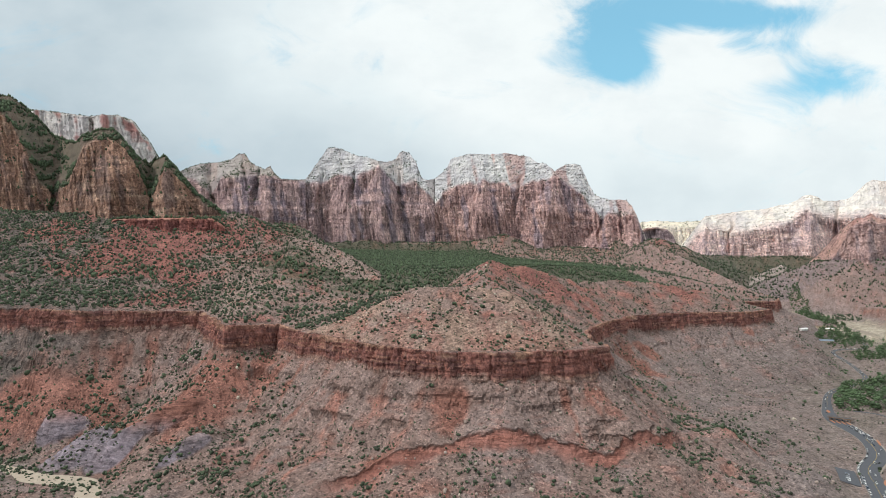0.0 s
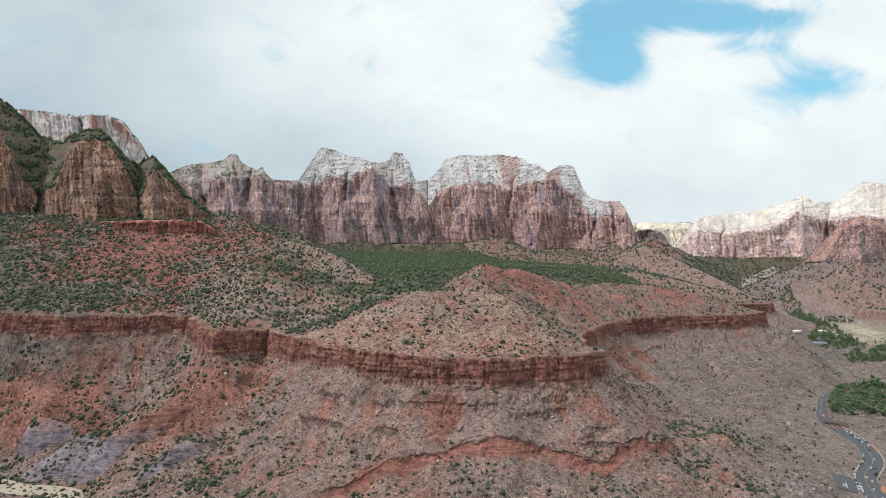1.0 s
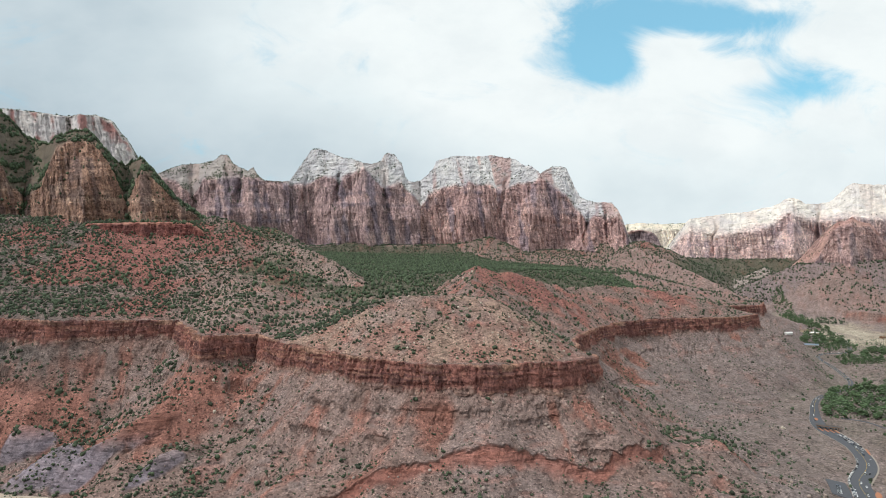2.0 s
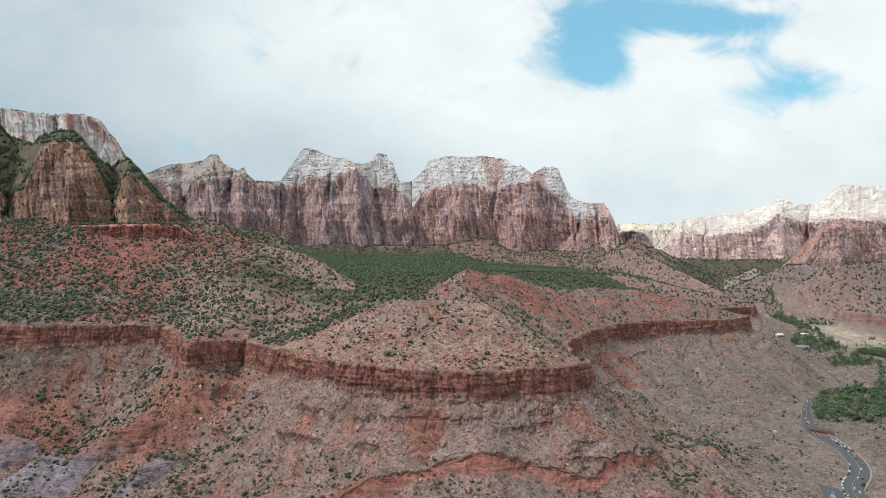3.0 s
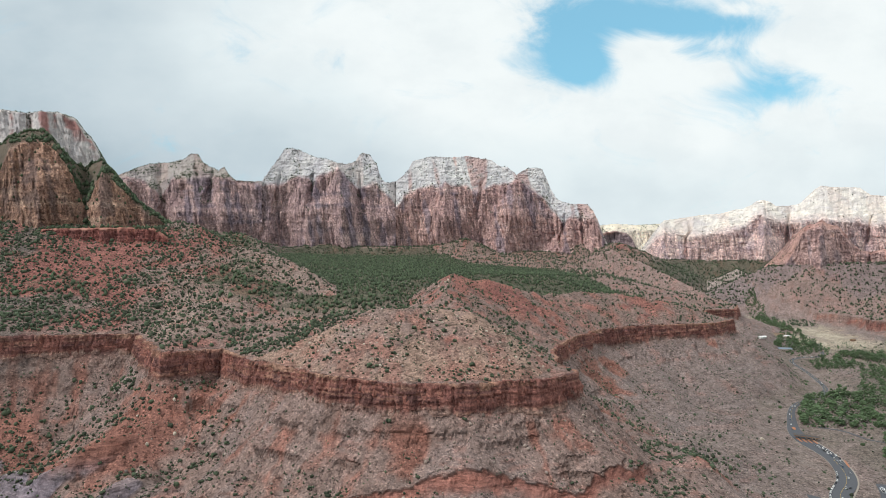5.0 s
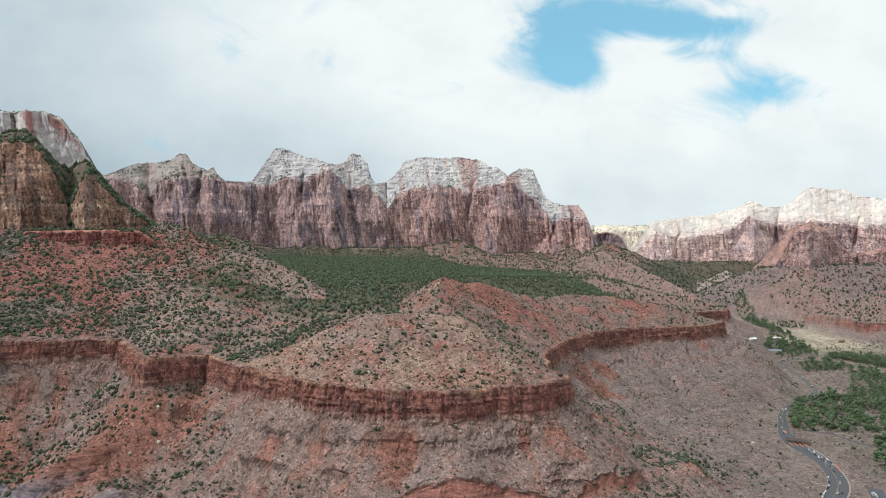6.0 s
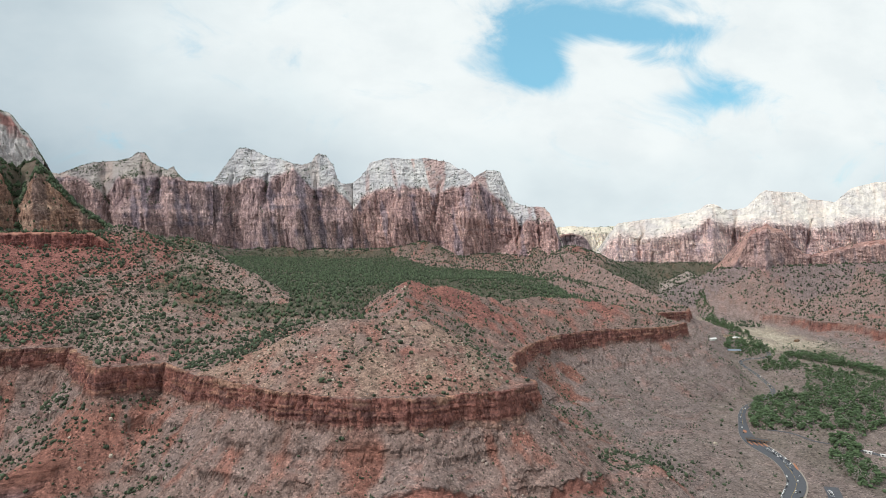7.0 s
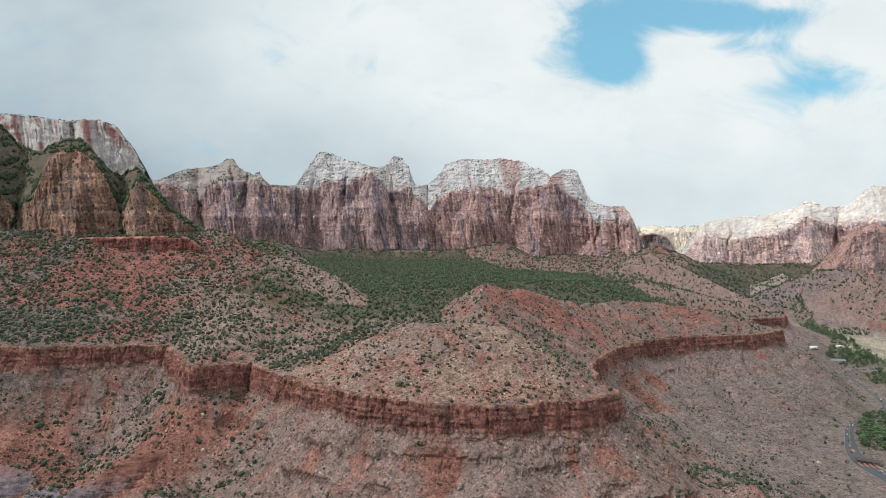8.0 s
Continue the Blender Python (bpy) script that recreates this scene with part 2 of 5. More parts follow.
def within(px, py, ring):
    """Which points lie in a closed ring."""
    inside = np.zeros(px.shape, bool)
    for (ax, ay, *_), (bx, by, *_) in zip(ring, ring[1:] + ring[:1]):
        if ay == by:
            continue
        cut = (ay > py) != (by > py)
        inside ^= cut & (px < ax + (py - ay) * (bx - ax) / (by - ay))
    return inside


def crest_height(px, py, line, gentle, shift, rough, broad):
    """Height of the layered slopes that fall from a crest. gentle: how much wider than the layers' own slopes; shift: by how much the layers lie higher."""
    best = np.full(px.shape, -1e9, np.float32)
    off = np.zeros(px.shape, np.float32)
    top = np.zeros(px.shape, np.float32)
    for (ax, ay, az), (bx, by, bz) in zip(line, line[1:]):
        dx, dy = bx - ax, by - ay
        t = np.clip(((px - ax) * dx + (py - ay) * dy) / (dx * dx + dy * dy), 0, 1)
        d = np.maximum(np.hypot(px - ax - t * dx, py - ay - t * dy) - broad, 0)
        high = run_of(az + t * (bz - az) - shift)
        c = high - d * gentle
        near = c > best
        top = np.where(near, high, top).astype(np.float32)
        best = np.where(near, c, best).astype(np.float32)
        off = np.where(near, d, off).astype(np.float32)
    return height_of(np.minimum(best + rough * smooth(2, 38, off), top + 1.5)) + shift


def floor_height(x, y):
    return np.clip(0.010 * (y - 800), -6, 60) + 0.0


def rim_inset(x, y):
    """How far inside the rim of the near bench a place lies."""
    w1, w2, w3 = fbm2(x / 160, y / 160, 3, 1), fbm2(x / 38, y / 38, 3, 5), fbm2(x / 11, y / 11, 2, 9)
    line = RIM + RIM_FAR[1:]
    d, _, _ = along(x, y, line)
    return np.where(within(x, y, line + [(-4900, 4900, 0)]), d, -d) + 6.5 * w2 + 1.6 * w3 + 4 * w1


def land(x, y):
    """Height of the ground, the layer height that sets its rock, and masks of the kinds of ground."""
    w1, w2 = fbm2(x / 160, y / 160, 3, 1), fbm2(x / 38, y / 38, 3, 5)
    w3 = fbm2(x / 11, y / 11, 2, 9)
    ribs = 1 - np.abs(fbm2(x / 105, y / 105, 3, 21)) * 2.4
    floor = floor_height(x, y) + 1.2 * w1
    z = floor.copy()
    kind = np.zeros(x.shape, np.int8)
    # benches bounded by the sandstone band
    inset = np.full(x.shape, -1e9)
    edge = np.full(x.shape, 1e9)
    for line, ring, lift, cap_add in ((RIM + RIM_FAR[1:], RIM + RIM_FAR[1:] + [(-4900, 4900, 0)], 0.20 + 0.19 * smooth(-130, -300, x), 0.0),
                             (RIM_RIGHT, RIM_RIGHT + [(4900, 500, 0), (4900, 4900, 0)], 0.13, -20.0)):
        d, zr, run = along(x, y, line)
        d = np.where(within(x, y, ring), d, -d)
        d = d + 6.5 * w2 + 1.6 * w3 + 4 * w1
        inset = np.maximum(inset, d)
        edge = np.where(d > -400, np.minimum(edge, zr), edge)
        cap = 192 + cap_add + 0.018 * np.clip(y - 900, -400, 2200) - (0.025 + 0.115 * smooth(1400, 1220, y)) * np.minimum(x + 150, 0) + 75 * smooth(-150, -330, x) * smooth(1330, 1180, y) - 0.065 * np.clip(x, 0, 700) * smooth(1200, 1900, y) + 42 * smooth(2200, 2950, y) * smooth(0, 350, x) * (x < 1250)
        inner = zr + np.minimum(lift * np.maximum(d, 0), np.maximum(cap - zr, 4))
        out = np.maximum(-d, 0)
        tall = 23 * (1 + 0.5 * w1 + 0.3 * w2)
        foot = zr - tall
        reach = 92 * (1 + 0.55 * fbm2(x / 75, y / 75, 2, 31))
        talus = floor + np.maximum(foot - floor, 2) * np.exp(-np.maximum(out - 5, 0) / reach)
        cliff = zr - tall * np.clip(out / 5, 0, 1)
        outer = np.where(out < 5, cliff, talus)
        here = np.where(d > 0, inner, outer)
        z = np.maximum(z, here)
    # spurs and gullies of the clay slopes
    below = smooth(2, 30, -inset) * smooth(3, 25, z - floor) * smooth(300, 140, -inset)
    z = z + below * (4.0 * (ribs - 0.45) + 1.4 * w2 + 0.5 * w3)
    # ledges of harder clay in the lower slope
    for zl, hl, sd in ((92, 3.5, 41), (84, 2.5, 43), (70, 3.0, 47), (58, 2.5, 49)):
        lev = zl + 5 * noise2(x / 90, y / 90, sd)
        m = smooth(-0.02, 0.12, noise2(x / 46, y / 46, sd + 1)) * below
        z = z - m * hl * smooth(0.6, -0.6, z - lev) * smooth(-22, -2, z - lev)
    ds, _, _ = along(x, y, SCARP)
    under = within(x, y, SCARP + [(272, 300), (-125, 300)])
    sd_ = np.where(under, ds, -ds) + 5 * w2 + 2.5 * w3
    fade = smooth(268, 225, x) * smooth(-122, -80, x)
    z = z - 7.5 * smooth(-1, 6, sd_) * np.exp(-np.maximum(sd_, 0) / 50) * fade
    scarp = smooth(-1, 1, sd_ + 2 * w3) * smooth(13, 4, sd_ + 6 * w2) * smooth(40, 20, ds) * fade
    # mounds of lavender shale by the wash
    shale = np.zeros(x.shape)
    for mx, my, rx, ry, h, turn in ((-398, 628, 38, 24, 20, 0.3), (-345, 622, 42, 20, 18, 0.5), (-300, 648, 34, 16, 14, 0.6), (-440, 668, 30, 20, 16, 0.2), (-265, 590, 30, 14, 9, 0.8)):
        ca, sa = math.cos(turn), math.sin(turn)
        u, v = ((x - mx) * ca + (y - my) * sa) / rx, ((y - my) * ca - (x - mx) * sa) / ry
        bump = np.maximum(0, 1 - (u * u + v * v) * (1 + 0.5 * w2))
        z = z + h * bump ** 0.8
        shale = np.maximum(shale, smooth(0.0, 0.25, bump))
    layer = z.copy()
    near_rough = 10 * w1 + 6 * w2 + 2.0 * w3
    far_rough = 22 * (ribs - 0.6) + 14 * w1 + 9 * w2
    groups = ((KNOLL, 1.0, 0, near_rough, 1), (KNOBS, 1.0, 0, near_rough, 9), (SPUR, 0.9, 0, 1.5 * near_rough, 0), (FOOT_RIGHT, 0.8, 0, 2 * near_rough, 0), (SUN_TONED_HILL, 0.9, 0, near_rough, 11),
              (FOOT_RIGHT_B, 0.8, 0, 2 * near_rough, 0), (LEFT_TALUS, 0.9, 90, 0.8 * near_rough, 2), (APRON_LEFT, 0.80, 100, 0.9 * near_rough, 2), (APRON, 0.85, 80, far_rough, 3),
              (APRON_BUTTE, 0.85, 0, far_rough, 6), (APRON_RIGHT, 0.6, 0, far_rough, 5), (BACK_HILLS, 0.35, 0, 3 * far_rough, 0))
    form = np.zeros(x.shape, np.int8)
    for line, gentle, shift, rough, name_id in groups:
        xs, ys, reach = [p[0] for p in line], [p[1] for p in line], (900) / gentle
        sel = (x > min(xs) - reach) & (x < max(xs) + reach) & (y > min(ys) - reach) & (y < max(ys) + reach)
        if not sel.any():
            continue
        h = crest_height(x[sel], y[sel], line, gentle, shift, rough[sel], 30 if 3 <= name_id <= 8 else 3 if name_id == 2 else 1.5)
        now = z[sel]
        if name_id in (1, 2, 9) or line is SPUR:
            h = np.where(inset[sel] > 0, np.minimum(h, edge[sel] + 0.62 * inset[sel] + 2 * np.maximum(inset[sel] - 230, 0)), -99)
        win = h > now
        z[sel] = np.where(win, h, now)
        layer[sel] = np.where(win, h - shift, layer[sel])
        form[sel] = np.where(win & (h > floor[sel] + 8), name_id, form[sel])
    z = z + 0.35 * w3 * smooth(400, 700, np.hypot(x, y)) + 1.2 * w2 * smooth(0, 30, inset)
    # flat strips for the road and the wash
    for line, half, drop in ((ROAD, 13, 0.35), (WASH, 9, 0.3)):
        d, zr, _ = along(x, y, line)
        flat = smooth(half + 55, half, d)
        z = z * (1 - flat) + (zr - drop) * flat
    form = np.where((inset > -7) & (inset < 1.5) & (y < 2700) & (form != 2), 10, form).astype(np.int8)
    return z, layer, inset, scarp, shale, form


def make_ground():
    """One sheet, ordered by direction and distance, with rows that crowd where the ground is steep."""
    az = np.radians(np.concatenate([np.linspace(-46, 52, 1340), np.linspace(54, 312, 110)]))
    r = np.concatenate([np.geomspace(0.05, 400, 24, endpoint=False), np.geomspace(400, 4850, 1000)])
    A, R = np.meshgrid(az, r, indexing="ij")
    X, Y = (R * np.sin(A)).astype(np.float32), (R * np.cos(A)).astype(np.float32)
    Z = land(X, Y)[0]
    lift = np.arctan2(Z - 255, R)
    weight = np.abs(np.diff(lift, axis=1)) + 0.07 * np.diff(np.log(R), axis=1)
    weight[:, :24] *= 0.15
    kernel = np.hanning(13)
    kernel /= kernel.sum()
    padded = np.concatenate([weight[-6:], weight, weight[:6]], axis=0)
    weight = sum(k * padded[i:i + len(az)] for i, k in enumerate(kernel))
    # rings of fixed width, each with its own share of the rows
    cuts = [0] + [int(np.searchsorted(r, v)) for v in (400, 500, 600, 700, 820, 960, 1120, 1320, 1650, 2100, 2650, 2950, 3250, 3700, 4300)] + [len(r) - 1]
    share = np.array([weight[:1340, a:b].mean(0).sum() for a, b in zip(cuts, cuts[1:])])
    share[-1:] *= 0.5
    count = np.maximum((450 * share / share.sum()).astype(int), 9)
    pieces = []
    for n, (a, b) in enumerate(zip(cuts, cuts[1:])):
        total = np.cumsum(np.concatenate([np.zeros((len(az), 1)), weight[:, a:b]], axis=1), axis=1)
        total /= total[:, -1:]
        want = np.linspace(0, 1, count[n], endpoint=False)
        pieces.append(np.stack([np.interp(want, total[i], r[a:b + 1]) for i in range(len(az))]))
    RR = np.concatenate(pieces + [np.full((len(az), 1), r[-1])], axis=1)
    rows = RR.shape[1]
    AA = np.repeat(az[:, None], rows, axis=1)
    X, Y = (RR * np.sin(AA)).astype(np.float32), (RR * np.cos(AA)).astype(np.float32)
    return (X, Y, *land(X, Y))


def slopes(X, Y, Z):
    """Unit normals of the sheet."""
    P = np.stack([X, Y, Z], -1)
    da = np.roll(P, -1, 0) - np.roll(P, 1, 0)
    db = np.gradient(P, axis=1)
    n = np.cross(da, db)
    n /= np.linalg.norm(n, axis=-1, keepdims=True) + 1e-9
    return n * np.sign(n[..., 2:3] + 1e-9)


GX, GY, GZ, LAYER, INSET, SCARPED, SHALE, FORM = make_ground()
NRM = slopes(GX, GY, GZ)
GR = np.hypot(GX, GY)
STEEP = smooth(0.25, 0.75, 1 - NRM[..., 2])
# crags: ledges lie flat, joints stand upright
s1 = np.clip(GR * 0.013, 7, 42)
s1 = np.exp2(np.round(np.log2(s1) * 2) / 2)


def broken(n):
    """Noise turned into faces that break off sharply."""
    return 0.5 * np.tanh(7 * n) + 0.5 * n


crag = 0.75 * broken(noise3(GX / s1, GY / s1, GZ / (s1 * 0.45), 3)) + 0.55 * broken(noise3(GX / (s1 * 0.7), GY / (s1 * 0.7), GZ / (s1 * 4), 6))
crag = crag + 0.45 * broken(noise3(GX / (s1 * 7), GY / (s1 * 7), GZ / (s1 * 0.2), 12)) + 0.35 * broken(noise3(GX / (s1 * 0.33), GY / (s1 * 0.33), GZ / (s1 * 0.2), 8))
push = STEEP * crag * GR * 0.0036 * (GR > 350) * np.choose(np.clip(FORM, 0, 4), (0.8, 0.8, 1.35, 0.85, 0.8))
ledge = broken(noise3(GX / 90, GY / 90, GZ / 7.0, 18)) * 1.5 + broken(noise3(GX / 26, GY / 26, GZ / 10, 19))
push = push + STEEP * (FORM == 2) * ledge * 2.4
BAND = smooth(-8, -4, INSET) * smooth(3, 0, INSET) * (GR < 1500)
blocks = 0.6 * broken(noise3(GX / 6.0, GY / 6.0, GZ / 4, 14)) + 0.5 * broken(noise3(GX / 45, GY / 45, GZ / 2.6, 15)) + 0.6 * broken(noise3(GX / 11, GY / 11, GZ / 30, 16))
push = push + BAND * STEEP * blocks * 2.0
GX, GY, GZ = GX + push * NRM[..., 0], GY + push * NRM[..., 1], GZ + push * NRM[..., 2] * 0.4
NRM = slopes(GX, GY, GZ)
STEEP = smooth(0.2, 0.7, 1 - NRM[..., 2])


# ---- cliffs ----
def cliff_sheet(rows, far, front, base, wall_deg, cap_deg, cols, low, up, grain, seed, bulge=1.0):
    """A cliffed height as a sheet that climbs from its foot over the wall and the bare slope above it to the crest and falls away behind.
    rows: across, crest, upper edge of the wall, as they stand at the distance far; front: across and distance of the foot; grain: metres of the finest relief."""
    px = [r[0] for r in rows]
    u = np.linspace(px[0], px[-1], cols)
    jag = fbm2(u / (grain * 9), u * 0 + seed, 4, seed)
    crest = np.interp(u, px, [r[1] for r in rows]) + 1.6 * grain * jag
    wall = np.interp(u, px, [r[2] for r in rows]) + 3.0 * grain * fbm2(u / (grain * 12), u * 0 + 7.3, 3, seed + 3)
    wall = np.minimum(wall, crest - 0.5)
    v = np.concatenate([np.linspace(0, 1, low, endpoint=False), np.linspace(1, 2, up)])
    U, V = np.meshgrid(u, v, indexing="ij")
    C, W = crest[:, None], wall[:, None]
    Z = np.where(V < 1, base + (W - base) * V, W + (C - W) * (V - 1))
    over = np.maximum(Z - W, 0)
    # joints stand upright and lean a little, beds lie flat
    lean = U + 0.16 * Z + 5 * grain * noise2(U / (grain * 30), Z / (grain * 30), seed + 1)
    D = np.interp(U, [f[0] for f in front], [f[1] for f in front])
    D = D + (np.minimum(Z, W) - base) / math.tan(radians(wall_deg)) + over / np.tan(np.radians(cap_deg))
    # buttresses: faces that spread downwards from the high points of the wall's edge
    jut, cleft = np.zeros(U.shape), np.zeros(U.shape)
    for (_, _, a), (bx, _, b), (_, _, c) in zip(rows, rows[1:], rows[2:]):
        if b >= a and b >= c:
            turn = U + 0.22 * (b - Z) * math.sin(bx) - bx + 3 * grain * noise2(U / (grain * 14), Z / (grain * 14), seed + 9)
            jut = np.maximum(jut, np.minimum(0.55 * np.maximum(b - Z, 0), grain * 34) - 0.75 * np.abs(turn))
        elif b <= a and b <= c:
            way = np.abs(U - bx - 0.2 * (b - Z) * math.sin(3 * bx) - 9 * grain * noise2(Z / (grain * 16), Z * 0 + bx, seed + 10))
            wide = grain * 4.5 + 0.08 * np.maximum(b - Z, 0)
            cleft = np.maximum(cleft, smooth(wide, 0.3 * wide, way) * smooth(-20 * grain, 8 * grain, b + 14 * grain - Z) * smooth(260 * 0.33 * grain, 60 * 0.33 * grain, b - Z))
    D = D - bulge * jut + cleft * grain * 9
    ribs = np.abs(noise2(lean / (grain * 42), Z / (grain * 160), seed + 2))
    fine = np.abs(noise2(lean / (grain * 13), Z / (grain * 70), seed + 4))
    smoothed = smooth(0.95, 1.12, V)
    D = D + bulge * (1 - 0.72 * smoothed) * (grain * 42 * (ribs - 0.2) + grain * 16 * (fine - 0.2))
    D = D + smoothed * grain * 1.0 * broken(noise2((U + 0.9 * Z) / (grain * 20), (Z - 0.45 * U) / (grain * 7), seed + 11))
    D = D + (1 - 0.8 * smoothed) * grain * 2.4 * broken(noise2(lean / (grain * 4.0), Z / (grain * 26), seed + 5))
    shelf = noise3(U / (grain * 70), D / (grain * 200), Z / (grain * 9), seed + 6)
    D = D + grain * 0.8 * broken(shelf) + grain * 0.8 * broken(noise3(U / (grain * 22), D / (grain * 90), Z / (grain * 3.2), seed + 7))
    D = D + grain * 1.3 * broken(noise2(U / (grain * 2.6), Z / (grain * 2.6), seed + 8))
    crack = smooth(0.035, 0.0, ribs) + 0.7 * smooth(0.05, 0.0, fine)
    D = D + crack * (1 - 0.7 * smoothed) * grain * 3
    k = (D - 36) / (far - 36)
    X, Z = U * k, 257 + (Z - 257) * k
    # behind the crest
    back = np.linspace(0.12, 1, 5)[None]
    XB, DB, ZB = X[:, -1:] * (1 + 0 * back), D[:, -1:] + 420 * grain / 3 * back, Z[:, -1:] - (Z[:, -1:] - base) * back ** 1.3
    return np.concatenate([X, XB], 1), np.concatenate([D, DB], 1), np.concatenate([Z, ZB], 1), dict(U=U, V=V, W=W, C=C, cleft=cleft, crack=crack, shelf=shelf, ribs=ribs, fine=fine, grain=grain, seed=seed, low=low, up=up, lean=lean)


def blend(col, other, m):
    return col + (np.asarray(other, np.float32) - col) * m[..., None]


def rock_colours():
    """Base colour of the bare ground from its layer and kind."""
    n1 = fbm2(GX / 130, GY / 130, 3, 51)
    n2 = fbm2(GX / 34, GY / 34, 3, 55)
    n3 = noise3(GX / 9, GY / 9, GZ / 5, 57)
    bed = noise3(GX / 400, GY / 400, LAYER / 7, 61)
    bed2 = noise3(GX / 300, GY / 300, LAYER / 2.6, 63)
    col = np.empty(GX.shape + (3,), np.float32)
    col[:] = (0.30, 0.212, 0.162)
    # valley floor
    flat = smooth(14, 4, GZ - floor_height(GX, GY)) * smooth(0, -60, INSET)
    # slope clays
    low_red = smooth(-2, -20, INSET)
    fans = np.zeros(GX.shape)
    for fx, fy, fr in ((-436, 690, 42), (-285, 668, 40), (-520, 700, 35), (352, 985, 22), (600, 1140, 20), (10, 575, 14), (300, 900, 24), (330, 640, 20)):
        fans = fans + np.exp(-((GX - fx) ** 2 + (GY - fy) ** 2) / fr ** 2)
    _, _, run = along(GX, GY, RIM + RIM_FAR[1:])
    run = run + 9 * n2 + 4 * fbm2(GX / 14, GY / 14, 2, 59)
    streak = noise2(run / 26, INSET / 150, 64) + 0.6 * noise2(run / 8, INSET / 60, 65)
    red = smooth(0.04, 0.34, n1 * 0.5 + 0.3 * n2 + 0.55 * streak + 0.2 * bed + 0.85 * fans - 0.30 * smooth(250, 420, GX))
    col = blend(col, (0.335, 0.150, 0.100), red * low_red * 0.85)
    col = blend(col, (0.265, 0.208, 0.172), smooth(0.0, 0.3, 0.6 * n2 - n1 - fans - 0.6 * streak) * low_red * 0.7)
    col = blend(col, (0.262, 0.225, 0.19), smooth(240, 380, GX) * low_red * smooth(0.4, 0.1, red) * 0.6)
    col = blend(col, (0.33, 0.245, 0.195), smooth(-85, -30, INSET) * smooth(-6, -14, INSET) * smooth(0.5, 0.1, red + fans) * 0.4)
    high = smooth(0, 20, INSET)
    col = blend(col, (0.345, 0.265, 0.20), high * smooth(-480, -330, GX) * smooth(60, -100, GX) * smooth(-0.35, 0.2, n2 - n1) * 0.6)
    # darker olive to the left: thin scrub, plus cloud shade painted into the soil
    col = blend(col, (0.142, 0.126, 0.102), smooth(-360, -540, GX) * smooth(-0.5, 0.1, n2) * smooth(0.5, 0.1, fans) * 0.88)
    spots = 1.2 * np.exp(-((GX + 500) / 105) ** 2 - ((GY - 1010) / 105) ** 2) + 0.5 * np.exp(-((GX + 700) / 50) ** 2 - ((GY - 1050) / 40) ** 2) + 0.9 * np.exp(-((GX - 140) / 75) ** 2 - ((GY - 990) / 45) ** 2)
    redup = smooth(0.10, 0.40, n2 * 0.6 + n1 * 0.8 + 0.25 * bed + 1.1 * spots) * high
    col = blend(col, (0.335, 0.135, 0.100), redup * 0.85)
    col = blend(col, (0.40, 0.17, 0.11), smooth(0.15, 0.45, bed2 + n2) * 0.3)
    # sandstone band at the rim
    band = smooth(-12, -3, INSET) * smooth(5, 0, INSET) * STEEP
    col = blend(col, (0.345, 0.155, 0.11), band)
    col = blend(col, (0.20, 0.095, 0.08), band * smooth(0.05, 0.35, noise3(GX / 14, GY / 14, GZ / 9, 67)) * 0.75)
    # blocks that sit back painted darker: their shade is in the colour
    col = blend(col, (0.13, 0.065, 0.06), band * smooth(0.12, 0.3, -noise3(GX / 6.0, GY / 6.0, GZ / 4, 14)) * 0.7)
    col = blend(col, (0.45, 0.27, 0.17), band * smooth(-3.5, -0.5, INSET) * smooth(0.05, 0.4, bed2 + n3) * 0.7)
    col = blend(col, (0.43, 0.295, 0.20), (FORM == 1) * smooth(-0.2, 0.3, n1 - n2) * 0.8)
    col = blend(col, (0.38, 0.195, 0.135), (FORM == 1) * smooth(0.0, 0.3, 0.8 * streak + n2 + 0.45 * smooth(60, 15, INSET) - 0.16) * 0.6)
    col = blend(col, (0.36, 0.18, 0.13), high * smooth(0.05, 0.35, n2 + 0.5 * n1) * smooth(-420, -250, GX) * (FORM != 1) * 0.55)
    col = blend(col, (0.39, 0.16, 0.11), (FORM == 9) * smooth(0.0, 0.35, n2 + 0.1) * 0.4)
    # foot of the brown mountain: dark red clay
    col = blend(col, (0.37, 0.165, 0.115), SCARPED * 0.9)
    col = blend(col, (0.265, 0.235, 0.242), SHALE * smooth(60, 35, GZ) * 0.95)
    meadow = flat * smooth(1350, 1480, GY) * smooth(1000, 1120, GX + 0.1 * GY - 120)
    grass = flat * smooth(-0.1, 0.3, n2 + n1) * (GX > 560)
    col = blend(col, (0.29, 0.235, 0.18), flat * 0.7)
    col = blend(col, (0.15, 0.16, 0.085), grass * 0.55)
    col = blend(col, (0.56, 0.49, 0.33), meadow * 0.85)
    col = blend(col, (0.230, 0.182, 0.150), smooth(280, 420, GX) * smooth(-50, -110, INSET) * smooth(-0.35, 0.15, n2 + n1) * 0.6 * (GX < 1000))
    brush = smooth(100, 160, INSET) * np.maximum(smooth(0.90, 0.96, NRM[..., 2]), 0.8 * smooth(1900, 2300, GY) * (LAYER < 285) * smooth(650, 400, GX)) * smooth(820, 960, GY) * smooth(-700, -500, GX) * (FORM != 2) * (GY < 2900) * (GX < 560)
    brush = np.maximum(brush * (GY < 2950 - 700 * smooth(100, 300, GX)), smooth(2350, 2600, GY) * smooth(1050, 1150, GX) * smooth(215, 190, GZ) * (FORM != 11) * 0.85)
    col = blend(col, (0.27, 0.215, 0.19), (FORM == 6) * 0.7)
